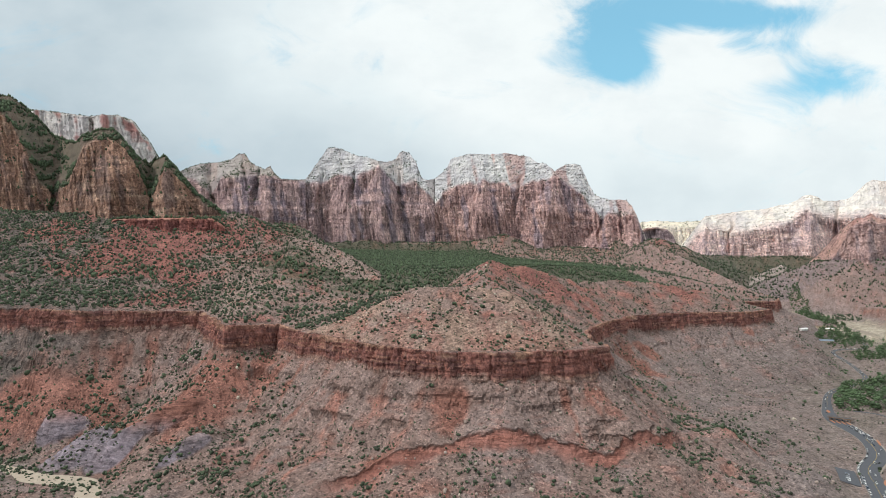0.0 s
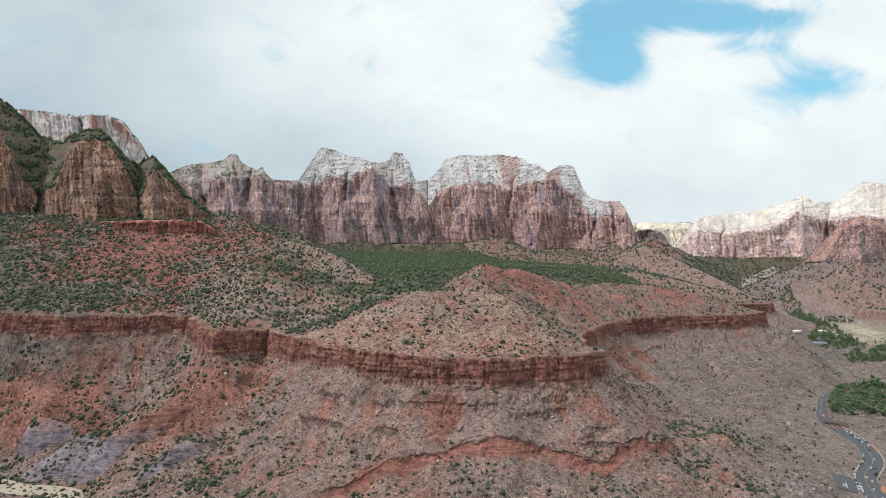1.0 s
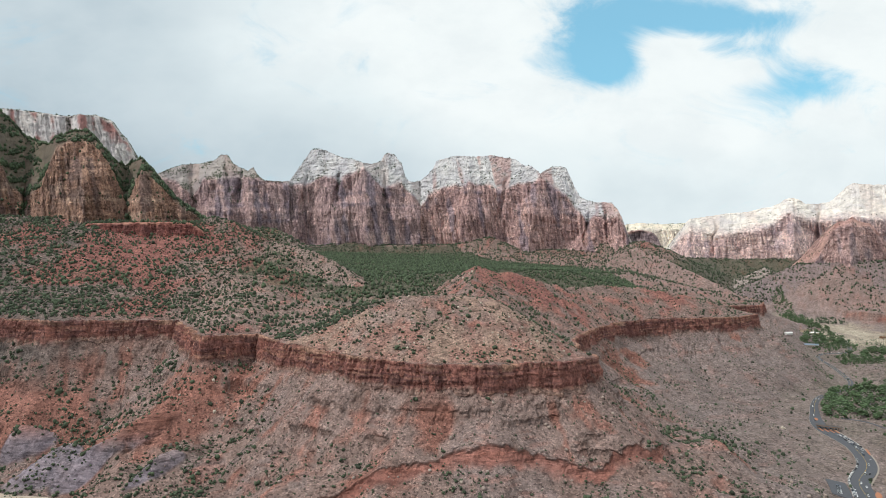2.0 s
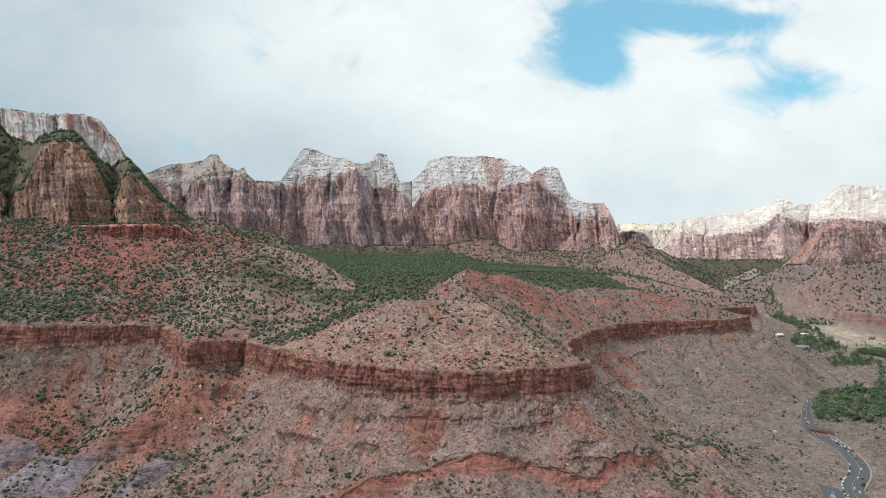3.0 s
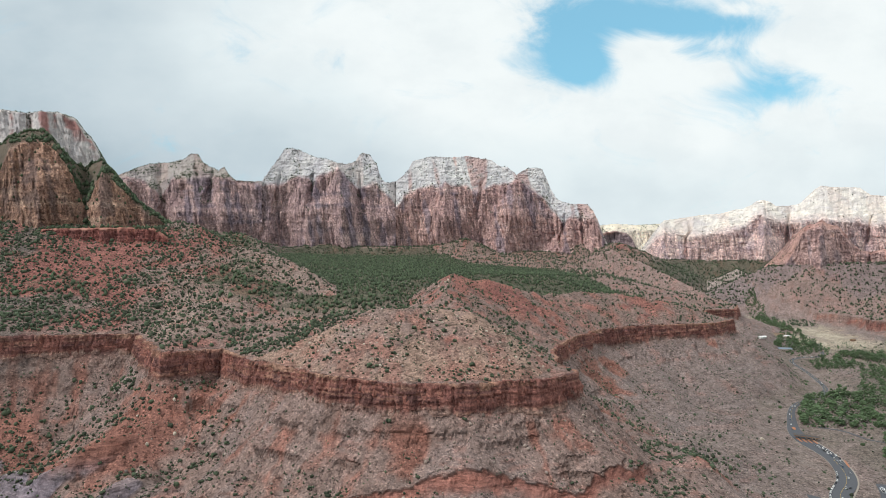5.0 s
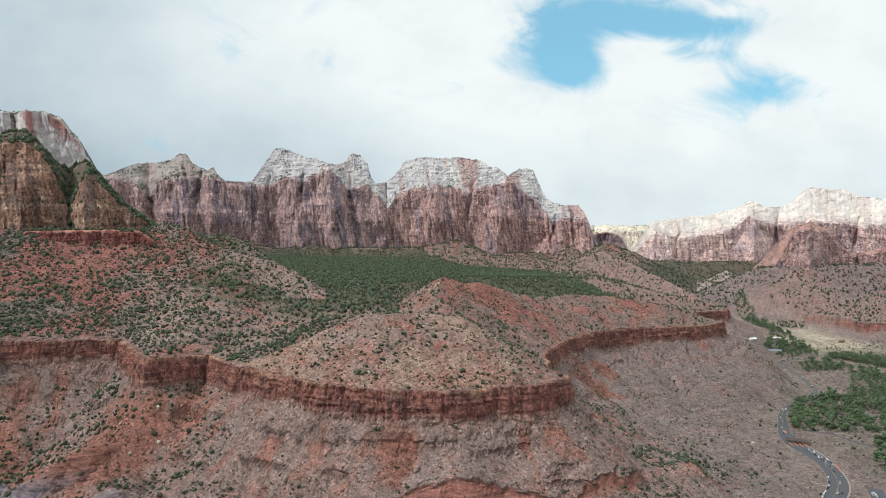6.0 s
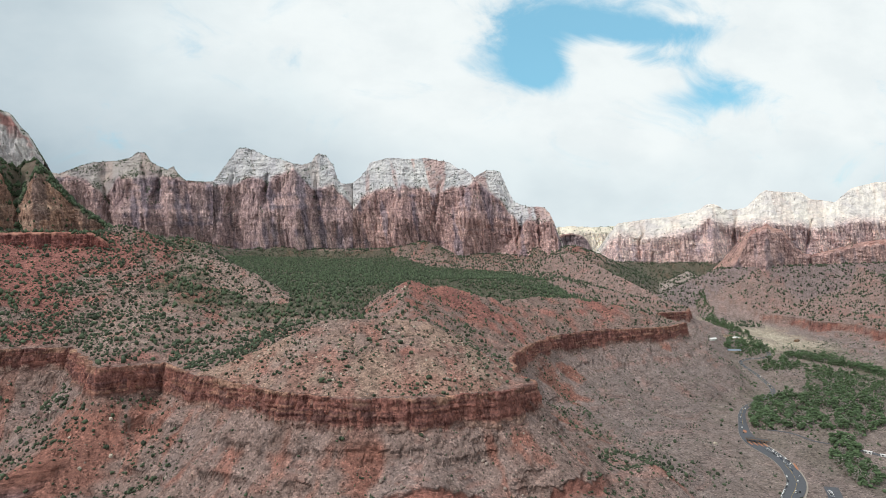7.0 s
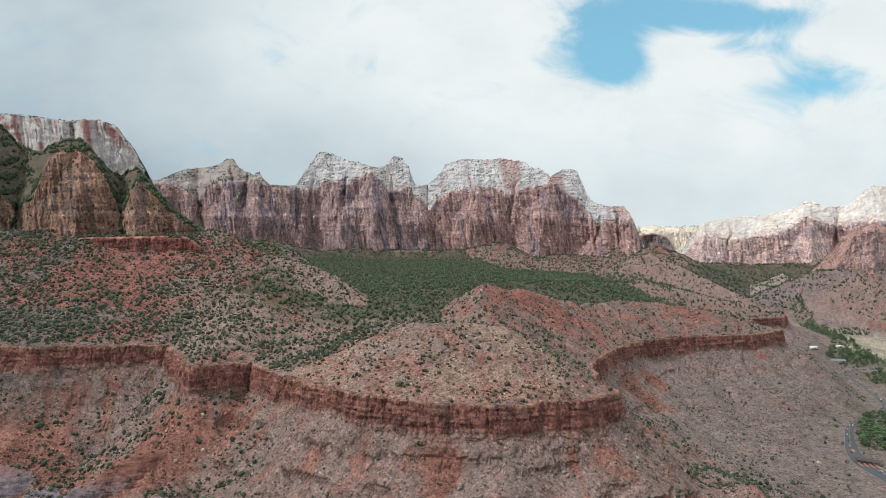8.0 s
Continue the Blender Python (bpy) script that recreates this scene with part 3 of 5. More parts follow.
    col = blend(col, (0.34, 0.245, 0.195), (FORM == 0) * smooth(1450, 1750, GY) * smooth(500, 800, GX) * smooth(20, 40, GZ) * 0.5)
    # pale tone of this hill: sunlight painted into its ground colour
    col = blend(col, (0.40, 0.34, 0.27), (FORM == 11) * 0.9)
    col = blend(col, (0.095, 0.108, 0.060), brush * 0.85)
    grey = col.mean(-1, keepdims=True)
    col = (col + (grey - col) * 0.04) * 0.755 * np.array((0.99, 0.98, 1.13), np.float32)
    return np.clip(col * (1 + 0.22 * n3 + 0.15 * n2)[..., None], 0.02, 0.9)


def ground_material():
    mat = bpy.data.materials.new("canyon_ground")
    mat.use_nodes = True
    tree = mat.node_tree
    node, put, calc, mixed, noisy, ramp, span = tree_tools(tree)
    bsdf = tree.nodes["Principled BSDF"]
    rock = node("ShaderNodeAttribute", attribute_name="rock")
    base, stones = rock.outputs["Color"], rock.outputs["Alpha"]
    at = node("ShaderNodeTexCoord").outputs["Object"]
    grain = noisy(at, 0.9, 6.0, 0.7)
    patch = noisy(at, 0.05, 5.0, 0.6)
    rubble = node("ShaderNodeTexVoronoi")
    put(at, rubble.inputs["Vector"])
    rubble.inputs["Scale"].default_value = 0.62
    coarse = node("ShaderNodeTexVoronoi")
    put(at, coarse.inputs["Vector"])
    coarse.inputs["Scale"].default_value = 0.27
    cell = node("ShaderNodeSeparateColor")
    put(rubble.outputs["Color"], cell.inputs[0])
    block = node("ShaderNodeSeparateColor")
    put(coarse.outputs["Color"], block.inputs[0])
    col = mixed(1.0, base, ramp(grain, [(0.25, (0.55, 0.55, 0.55)), (0.5, (1, 1, 1)), (0.75, (1.5, 1.46, 1.42))]), "MULTIPLY")
    col = mixed(stones, col, ramp(cell.outputs[0], [(0.0, (0.44, 0.43, 0.43)), (0.25, (0.94, 0.94, 0.94)), (0.78, (1.06, 1.05, 1.04)), (1.0, (1.6, 1.56, 1.52))]), "MULTIPLY")
    col = mixed(stones, col, ramp(block.outputs[0], [(0.0, (0.62, 0.61, 0.6)), (0.2, (0.95, 0.95, 0.95)), (1.0, (1.2, 1.2, 1.19))]), "MULTIPLY")
    bare = calc("SUBTRACT", 1.0, stones)
    flat_cells = node("ShaderNodeMapping")
    put(at, flat_cells.inputs[0])
    flat_cells.inputs[3].default_value = (0.22, 0.22, 0.6)
    slabs = node("ShaderNodeTexVoronoi")
    put(flat_cells.outputs[0], slabs.inputs["Vector"])
    slabs.inputs["Scale"].default_value = 1.0
    slab = node("ShaderNodeSeparateColor")
    put(slabs.outputs["Color"], slab.inputs[0])
    col = mixed(bare, col, ramp(slab.outputs[0], [(0.0, (0.66, 0.65, 0.65)), (0.3, (0.96, 0.96, 0.96)), (1.0, (1.3, 1.28, 1.26))]), "MULTIPLY")
    beds = node("ShaderNodeMapping")
    put(at, beds.inputs[0])
    beds.inputs[3].default_value = (0.012, 0.012, 0.30)
    joints = node("ShaderNodeMapping")
    put(at, joints.inputs[0])
    joints.inputs[3].default_value = (0.11, 0.11, 0.012)
    bed_tone = noisy(beds.outputs[0], 1.0, 7.0, 0.65, 0.2)
    joint_tone = noisy(joints.outputs[0], 1.0, 6.0, 0.62, 0.3)
    wide = node("ShaderNodeMapping")
    put(at, wide.inputs[0])
    wide.inputs[3].default_value = (0.034, 0.034, 0.0035)
    crack_tone = noisy(wide.outputs[0], 1.0, 7.0, 0.6, 0.5)
    thick = node("ShaderNodeMapping")
    put(at, thick.inputs[0])
    thick.inputs[3].default_value = (0.003, 0.003, 0.055)
    layer_tone = noisy(thick.outputs[0], 1.0, 6.0, 0.6, 0.3)
    col = mixed(bare, col, ramp(crack_tone, [(0.33, (0.52, 0.51, 0.54)), (0.42, (1, 1, 1)), (0.58, (1.04, 1.03, 1.02)), (0.72, (1.35, 1.31, 1.26))]), "MULTIPLY")
    col = mixed(bare, col, ramp(layer_tone, [(0.32, (0.78, 0.75, 0.74)), (0.5, (1, 1, 1)), (0.7, (1.2, 1.17, 1.14))]), "MULTIPLY")
    col = mixed(bare, col, ramp(bed_tone, [(0.34, (0.58, 0.56, 0.56)), (0.46, (1, 1, 1)), (0.56, (1.06, 1.05, 1.04)), (0.68, (1.36, 1.33, 1.3))]), "MULTIPLY")
    col = mixed(bare, col, ramp(joint_tone, [(0.32, (0.66, 0.65, 0.66)), (0.42, (1, 1, 1)), (0.7, (1.18, 1.17, 1.16))]), "MULTIPLY")
    col = mixed(1.0, col, ramp(patch, [(0.3, (0.8, 0.78, 0.76)), (0.7, (1.18, 1.2, 1.2))]), "MULTIPLY")
    put(col, bsdf.inputs["Base Color"])
    bsdf.inputs["Roughness"].default_value = 0.93
    bsdf.inputs["Specular IOR Level"].default_value = 0.15
    bump = node("ShaderNodeBump")
    bump.inputs["Strength"].default_value = 0.8
    bump.inputs["Distance"].default_value = 1.2
    put(calc("ADD", calc("ADD", grain, calc("MULTIPLY", rubble.outputs["Distance"], -0.5)), calc("MULTIPLY", calc("MULTIPLY", calc("ADD", calc("ADD", bed_tone, joint_tone), calc("MULTIPLY", calc("ADD", crack_tone, layer_tone), 2.5)), bare), 2.0)), bump.inputs["Height"])
    put(bump.outputs[0], bsdf.inputs["Normal"])
    return mat


def cliff_material(name, grain):
    """Bare rock walls: beds, upright joints, dark cracks and varnish at the scale of the wall."""
    mat = bpy.data.materials.new(name)
    mat.use_nodes = True
    tree = mat.node_tree
    node, put, calc, mixed, noisy, ramp, span = tree_tools(tree)
    bsdf = tree.nodes["Principled BSDF"]
    rock = node("ShaderNodeAttribute", attribute_name="rock")
    at = node("ShaderNodeTexCoord").outputs["Object"]

    def stretched(sx, sz):
        m = node("ShaderNodeMapping")
        put(at, m.inputs[0])
        m.inputs[3].default_value = (1 / (sx * grain), 1 / (sx * grain), 1 / (sz * grain))
        return m.outputs[0]

    beds = noisy(stretched(26, 2.6), 1.0, 5.0, 0.62, 0.3)
    joints = noisy(stretched(3.2, 22), 1.0, 5.0, 0.6, 0.6)
    mottle = noisy(stretched(2.2, 2.2), 1.0, 4.0, 0.65)
    broad = noisy(stretched(26, 40), 1.0, 4.0, 0.6, 0.5)
    thread = calc("ABSOLUTE", calc("SUBTRACT", noisy(stretched(9, 34), 1.0, 4.0, 0.6, 1.0), 0.5))
    seam = calc("ABSOLUTE", calc("SUBTRACT", noisy(stretched(60, 8), 1.0, 4.0, 0.6, 0.5), 0.5))
    much = rock.outputs["Alpha"]

    def blocks(sx, sz):
        n = node("ShaderNodeTexVoronoi")
        put(stretched(sx, sz), n.inputs["Vector"])
        n.inputs["Scale"].default_value = 1.0
        c = node("ShaderNodeSeparateColor")
        put(n.outputs["Color"], c.inputs[0])
        return c.outputs[0], n.outputs["Distance"]

    slab, _ = blocks(5.0, 15.0)
    chip, _ = blocks(2.2, 2.2)
    col = mixed(much, rock.outputs["Color"], ramp(beds, [(0.30, (0.86, 0.85, 0.85)), (0.46, (1, 1, 1)), (0.58, (1.02, 1.02, 1.01)), (0.72, (1.15, 1.15, 1.14))]), "MULTIPLY")
    col = mixed(much, col, ramp(slab, [(0.0, (0.74, 0.73, 0.75)), (1.0, (1.24, 1.23, 1.21))]), "MULTIPLY")
    col = mixed(calc("MULTIPLY", much, 0.85), col, ramp(chip, [(0.0, (0.50, 0.49, 0.50)), (0.22, (0.95, 0.95, 0.95)), (0.78, (1.10, 1.10, 1.09)), (1.0, (1.6, 1.58, 1.55))]), "MULTIPLY")
    col = mixed(much, col, ramp(joints, [(0.30, (0.68, 0.67, 0.69)), (0.44, (1, 1, 1)), (0.6, (1.04, 1.04, 1.03)), (0.74, (1.40, 1.38, 1.36))]), "MULTIPLY")
    some = calc("ADD", calc("MULTIPLY", much, 0.85), 0.03)
    col = mixed(some, col, ramp(mottle, [(0.28, (0.62, 0.61, 0.61)), (0.5, (1.04, 1.04, 1.04)), (0.72, (1.5, 1.49, 1.47))]), "MULTIPLY")
    col = mixed(1.0, col, ramp(broad, [(0.32, (0.84, 0.83, 0.88)), (0.68, (1.18, 1.17, 1.14))]), "MULTIPLY")
    col = mixed(much, col, ramp(thread, [(0.0, (0.50, 0.49, 0.51)), (0.010, (0.80, 0.79, 0.80)), (0.025, (1, 1, 1))]), "MULTIPLY")
    col = mixed(much, col, ramp(seam, [(0.0, (0.66, 0.65, 0.66)), (0.010, (0.9, 0.89, 0.9)), (0.02, (1, 1, 1))]), "MULTIPLY")
    put(col, bsdf.inputs["Base Color"])
    bsdf.inputs["Roughness"].default_value = 0.92
    bsdf.inputs["Specular IOR Level"].default_value = 0.15
    bump = node("ShaderNodeBump")
    bump.inputs["Strength"].default_value = 0.8
    bump.inputs["Distance"].default_value = grain * 1.4
    put(calc("MULTIPLY", calc("ADD", calc("MULTIPLY", much, 0.9), 0.15), calc("ADD", calc("ADD", beds, joints), calc("ADD", calc("MULTIPLY", mottle, 1.2), calc("ADD", calc("MULTIPLY", calc("MINIMUM", thread, 0.05), 16), calc("ADD", calc("MULTIPLY", slab, 1.6), calc("MULTIPLY", chip, 0.7)))))), bump.inputs["Height"])
    put(bump.outputs[0], bsdf.inputs["Normal"])
    return mat


def cliff_colours(i, Z, paint):
    """Base colours of a cliff sheet. paint: wall, dark, light, cap, cap's stain, share of stain, share of varnish, width of the change of rock."""
    wall, dark, light, cap, stain, stained, varnish, change = paint
    U, V, W, C, g, sd = i["U"], i["V"], i["W"], i["C"], i["grain"], i["seed"]
    col = np.empty(U.shape + (3,), np.float32)
    col[:] = wall
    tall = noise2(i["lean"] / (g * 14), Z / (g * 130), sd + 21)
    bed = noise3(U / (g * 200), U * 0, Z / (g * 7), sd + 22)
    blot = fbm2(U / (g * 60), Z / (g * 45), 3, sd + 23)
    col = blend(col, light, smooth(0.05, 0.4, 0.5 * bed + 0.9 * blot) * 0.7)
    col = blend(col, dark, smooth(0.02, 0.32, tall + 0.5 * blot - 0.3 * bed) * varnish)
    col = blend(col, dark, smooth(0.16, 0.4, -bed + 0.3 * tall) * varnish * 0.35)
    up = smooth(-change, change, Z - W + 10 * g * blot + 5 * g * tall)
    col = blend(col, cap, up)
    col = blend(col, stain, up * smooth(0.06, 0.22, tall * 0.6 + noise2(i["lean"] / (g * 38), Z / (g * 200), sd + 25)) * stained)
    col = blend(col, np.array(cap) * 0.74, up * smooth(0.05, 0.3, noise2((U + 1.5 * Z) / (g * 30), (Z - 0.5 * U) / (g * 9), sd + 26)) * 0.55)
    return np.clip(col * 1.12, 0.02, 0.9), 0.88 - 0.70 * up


def sheet_mesh(name, co, quads, rgba, mat):
    used, back = np.unique(quads, return_inverse=True)
    mesh = bpy.data.meshes.new(name)
    mesh.vertices.add(len(used))
    mesh.vertices.foreach_set("co", co[used].astype(np.float32).ravel())
    mesh.loops.add(quads.size)
    mesh.loops.foreach_set("vertex_index", back.ravel().astype(np.int32))
    mesh.polygons.add(len(quads))
    mesh.polygons.foreach_set("loop_start", (np.arange(len(quads)) * 4).astype(np.int32))
    mesh.update(calc_edges=True)
    mesh.attributes.new("rock", "FLOAT_COLOR", "POINT").data.foreach_set("color", rgba[used].astype(np.float32).ravel())
    mesh.materials.append(mat)
    return new(name, mesh)


# far walls and varnish, turned mauve: distance haze put into the base colours
HAZED_RED = (0.385, 0.275, 0.268)
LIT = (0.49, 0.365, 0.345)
HAZED_UMBER = (0.205, 0.172, 0.205)
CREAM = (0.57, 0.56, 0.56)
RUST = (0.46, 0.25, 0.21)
FAR_ROCK, MID_ROCK, NEAR_ROCK = cliff_material("far_cliff_rock", 3.7), cliff_material("butte_rock", 2.8), cliff_material("near_cliff_rock", 1.5)
# name, label, category, rows, far, front, base, slope of the wall, slope above it, columns, rows below and above the edge, grain, seed, bulge, rock, paint, trees per square metre above the edge and on ledges
HEIGHTS = (
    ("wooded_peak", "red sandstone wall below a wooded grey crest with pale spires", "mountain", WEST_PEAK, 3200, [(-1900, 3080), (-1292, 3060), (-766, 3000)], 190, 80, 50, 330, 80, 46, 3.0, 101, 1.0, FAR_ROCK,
     (HAZED_RED, HAZED_UMBER, LIT, (0.38, 0.345, 0.325), (0.34, 0.25, 0.225), 0.5, 0.8, 14), 1 / 22),
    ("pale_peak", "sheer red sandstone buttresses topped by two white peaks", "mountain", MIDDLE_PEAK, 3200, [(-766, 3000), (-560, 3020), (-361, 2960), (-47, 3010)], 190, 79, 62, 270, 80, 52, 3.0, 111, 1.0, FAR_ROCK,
     (HAZED_RED, HAZED_UMBER, LIT, CREAM, (0.50, 0.40, 0.36), 0.4, 0.8, 16), 1 / 80),
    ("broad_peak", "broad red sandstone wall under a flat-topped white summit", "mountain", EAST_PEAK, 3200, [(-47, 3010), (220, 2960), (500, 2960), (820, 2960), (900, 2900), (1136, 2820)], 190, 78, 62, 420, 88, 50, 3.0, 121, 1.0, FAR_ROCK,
     ((0.42, 0.282, 0.262), HAZED_UMBER, LIT, CREAM, RUST, 0.6, 0.7, 16), 1 / 140),
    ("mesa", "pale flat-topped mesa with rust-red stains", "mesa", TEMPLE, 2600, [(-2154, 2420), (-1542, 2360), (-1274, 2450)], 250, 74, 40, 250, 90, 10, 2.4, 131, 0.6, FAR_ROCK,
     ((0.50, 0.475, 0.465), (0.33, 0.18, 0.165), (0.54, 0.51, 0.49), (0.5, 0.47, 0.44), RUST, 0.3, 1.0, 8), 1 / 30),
    # wall tones raised: sunlight on the domes' cliffs put into the colour
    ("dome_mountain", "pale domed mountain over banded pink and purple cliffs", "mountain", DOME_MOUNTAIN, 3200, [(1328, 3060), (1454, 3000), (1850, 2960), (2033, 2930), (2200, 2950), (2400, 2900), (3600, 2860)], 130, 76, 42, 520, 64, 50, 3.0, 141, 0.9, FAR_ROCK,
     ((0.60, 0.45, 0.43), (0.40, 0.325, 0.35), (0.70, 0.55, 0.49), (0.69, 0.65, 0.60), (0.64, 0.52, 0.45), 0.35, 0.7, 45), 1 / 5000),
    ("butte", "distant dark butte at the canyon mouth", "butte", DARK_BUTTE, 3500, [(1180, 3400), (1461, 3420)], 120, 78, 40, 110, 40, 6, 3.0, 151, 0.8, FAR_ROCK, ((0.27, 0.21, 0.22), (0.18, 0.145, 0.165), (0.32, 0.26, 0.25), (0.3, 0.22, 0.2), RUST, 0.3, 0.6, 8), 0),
    # bright cream carries sunlight painted into the plateau's own pale rock
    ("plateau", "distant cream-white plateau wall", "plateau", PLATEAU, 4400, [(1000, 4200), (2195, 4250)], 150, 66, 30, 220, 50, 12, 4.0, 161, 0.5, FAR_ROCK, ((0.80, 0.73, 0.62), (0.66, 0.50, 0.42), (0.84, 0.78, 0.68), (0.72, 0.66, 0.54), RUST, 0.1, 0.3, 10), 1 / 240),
    ("butte", "dark red rock butte above a brushy slope", "butte", BUTTE, 2300, [(1533, 2275), (1609, 2235), (1703, 2190), (1800, 2230), (1912, 2260), (2500, 2200)], 120, 77, 55, 260, 70, 24, 2.1, 171, 0.55, MID_ROCK,
     ((0.42, 0.29, 0.27), (0.25, 0.20, 0.21), (0.48, 0.34, 0.31), (0.48, 0.30, 0.26), (0.34, 0.17, 0.145), 0.5, 0.8, 10), 1 / 300),
    ("rock_ledge", "low dark red shale cliff at the mountain foot", "cliff", RED_LEDGE, 1120, [(-700, 1085), (-655, 1072), (-560, 1058), (-432, 1072), (-410, 1085)], 250, 68, 24, 230, 44, 8, 0.9, 191, 0.6, NEAR_ROCK,
     ((0.215, 0.085, 0.072), (0.14, 0.062, 0.058), (0.26, 0.11, 0.088), (0.33, 0.16, 0.12), RUST, 0.2, 0.6, 3), 1 / 40),
    ("cliff_mountain", "steep brown sandstone mountain with shrubs on its ledges", "mountain", LEFT_MOUNTAIN, 1190, [(-1150, 1110), (-900, 1130), (-805, 1160), (-740, 1122), (-660, 1122), (-600, 1142), (-570, 1128), (-500, 1148), (-400, 1170)], 250, 78, 47, 560, 130, 66, 1.15, 181, 0.9, NEAR_ROCK,
     ((0.325, 0.205, 0.155), (0.16, 0.115, 0.105), (0.45, 0.33, 0.255), (0.150, 0.128, 0.098), (0.20, 0.145, 0.115), 0.5, 0.75, 8), 1 / 5),
)
PEAKS = {}


def scatter_on(X, Y, Z, density, cap, seed):
    """Random places on a sheet with that many per square metre of its surface."""
    rng = np.random.default_rng(seed)
    P = np.stack([X, Y, Z], -1)
    a, b = P[1:, :-1] - P[:-1, :-1], P[:-1, 1:] - P[:-1, :-1]
    w = (np.linalg.norm(np.cross(a, b), axis=-1) * density[:-1, :-1]).ravel()
    n = int(min(w.sum(), cap))
    i, j = np.unravel_index(rng.choice(w.size, n, p=w / w.sum()), a.shape[:2])
    u, v = rng.random((n, 1)), rng.random((n, 1))
    return (P[i, j] * (1 - u) + P[i + 1, j] * u) * (1 - v) + (P[i, j + 1] * (1 - u) + P[i + 1, j + 1] * u) * v, rng


def build_height(name, label, category, rows, far, front, base, wall_deg, cap_deg, cols, low, up, grain, seed, bulge, mat, paint, trees):
    X, Y, Z, i = cliff_sheet(rows, far, front, base, wall_deg, cap_deg, cols, low, up, grain, seed, bulge)
    n = low + up
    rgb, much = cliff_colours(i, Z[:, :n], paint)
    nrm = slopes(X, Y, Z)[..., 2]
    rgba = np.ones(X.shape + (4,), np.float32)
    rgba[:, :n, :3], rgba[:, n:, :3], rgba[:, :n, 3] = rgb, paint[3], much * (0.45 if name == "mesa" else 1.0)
    # thin soil and scrub on ledges and gentle slopes
    patch = smooth(-0.15, 0.25, fbm2(X / (grain * 26), Z / (grain * 20), 3, seed + 31))
    gentle = np.zeros(X.shape)
    gentle[:, :n] = smooth(0.30, 0.62, nrm[:, :n]) * (0.25 + 0.75 * patch[:, :n]) * np.where(i["V"] < 1, 0.35 * smooth(0.2, 0.6, i["V"]), 1.0)
    gully = np.zeros(X.shape)
    gully[:, :n] = smooth(0.95, 1.05, i["V"]) * smooth(1.5, 1.05, i["V"]) * patch[:, :n] * (i["C"] - i["W"] > 12 * grain)
    gully[:, :n] = np.maximum(gully[:, :n], 1.0 * i["cleft"] * patch[:, :n])
    rim = np.zeros(X.shape)
    rim[:, n - 2:n + 1] = 0.6
    soft = np.clip(gentle + gully + rim, 0, 1)
    top = new(name)
    co, flat = np.stack([X, Y, Z], -1).reshape(-1, 3), rgba.reshape(-1, 4)
    a, b = np.meshgrid(np.arange(X.shape[0] - 1), np.arange(X.shape[1] - 1), indexing="ij")
    m = X.shape[1]
    quads = np.stack([a * m + b, (a + 1) * m + b, (a + 1) * m + b + 1, a * m + b + 1], -1)
    for part_name, lo, hi, part_label in (("cliff_wall", 0, low, "sheer bedded sandstone wall"), ("summit", low, n - 1, "weathered rock slope of the summit"), ("back_slope", n - 1, m - 1, "")):
        child = sheet_mesh(part_name, co, quads[:, lo:hi].reshape(-1, 4), flat, mat)
        child.parent = top
        tagged(child, part_label)
    tagged(top, label, category)
    PEAKS.setdefault(seed, (top, X, Y, Z, soft, trees, grain))


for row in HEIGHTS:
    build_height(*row)

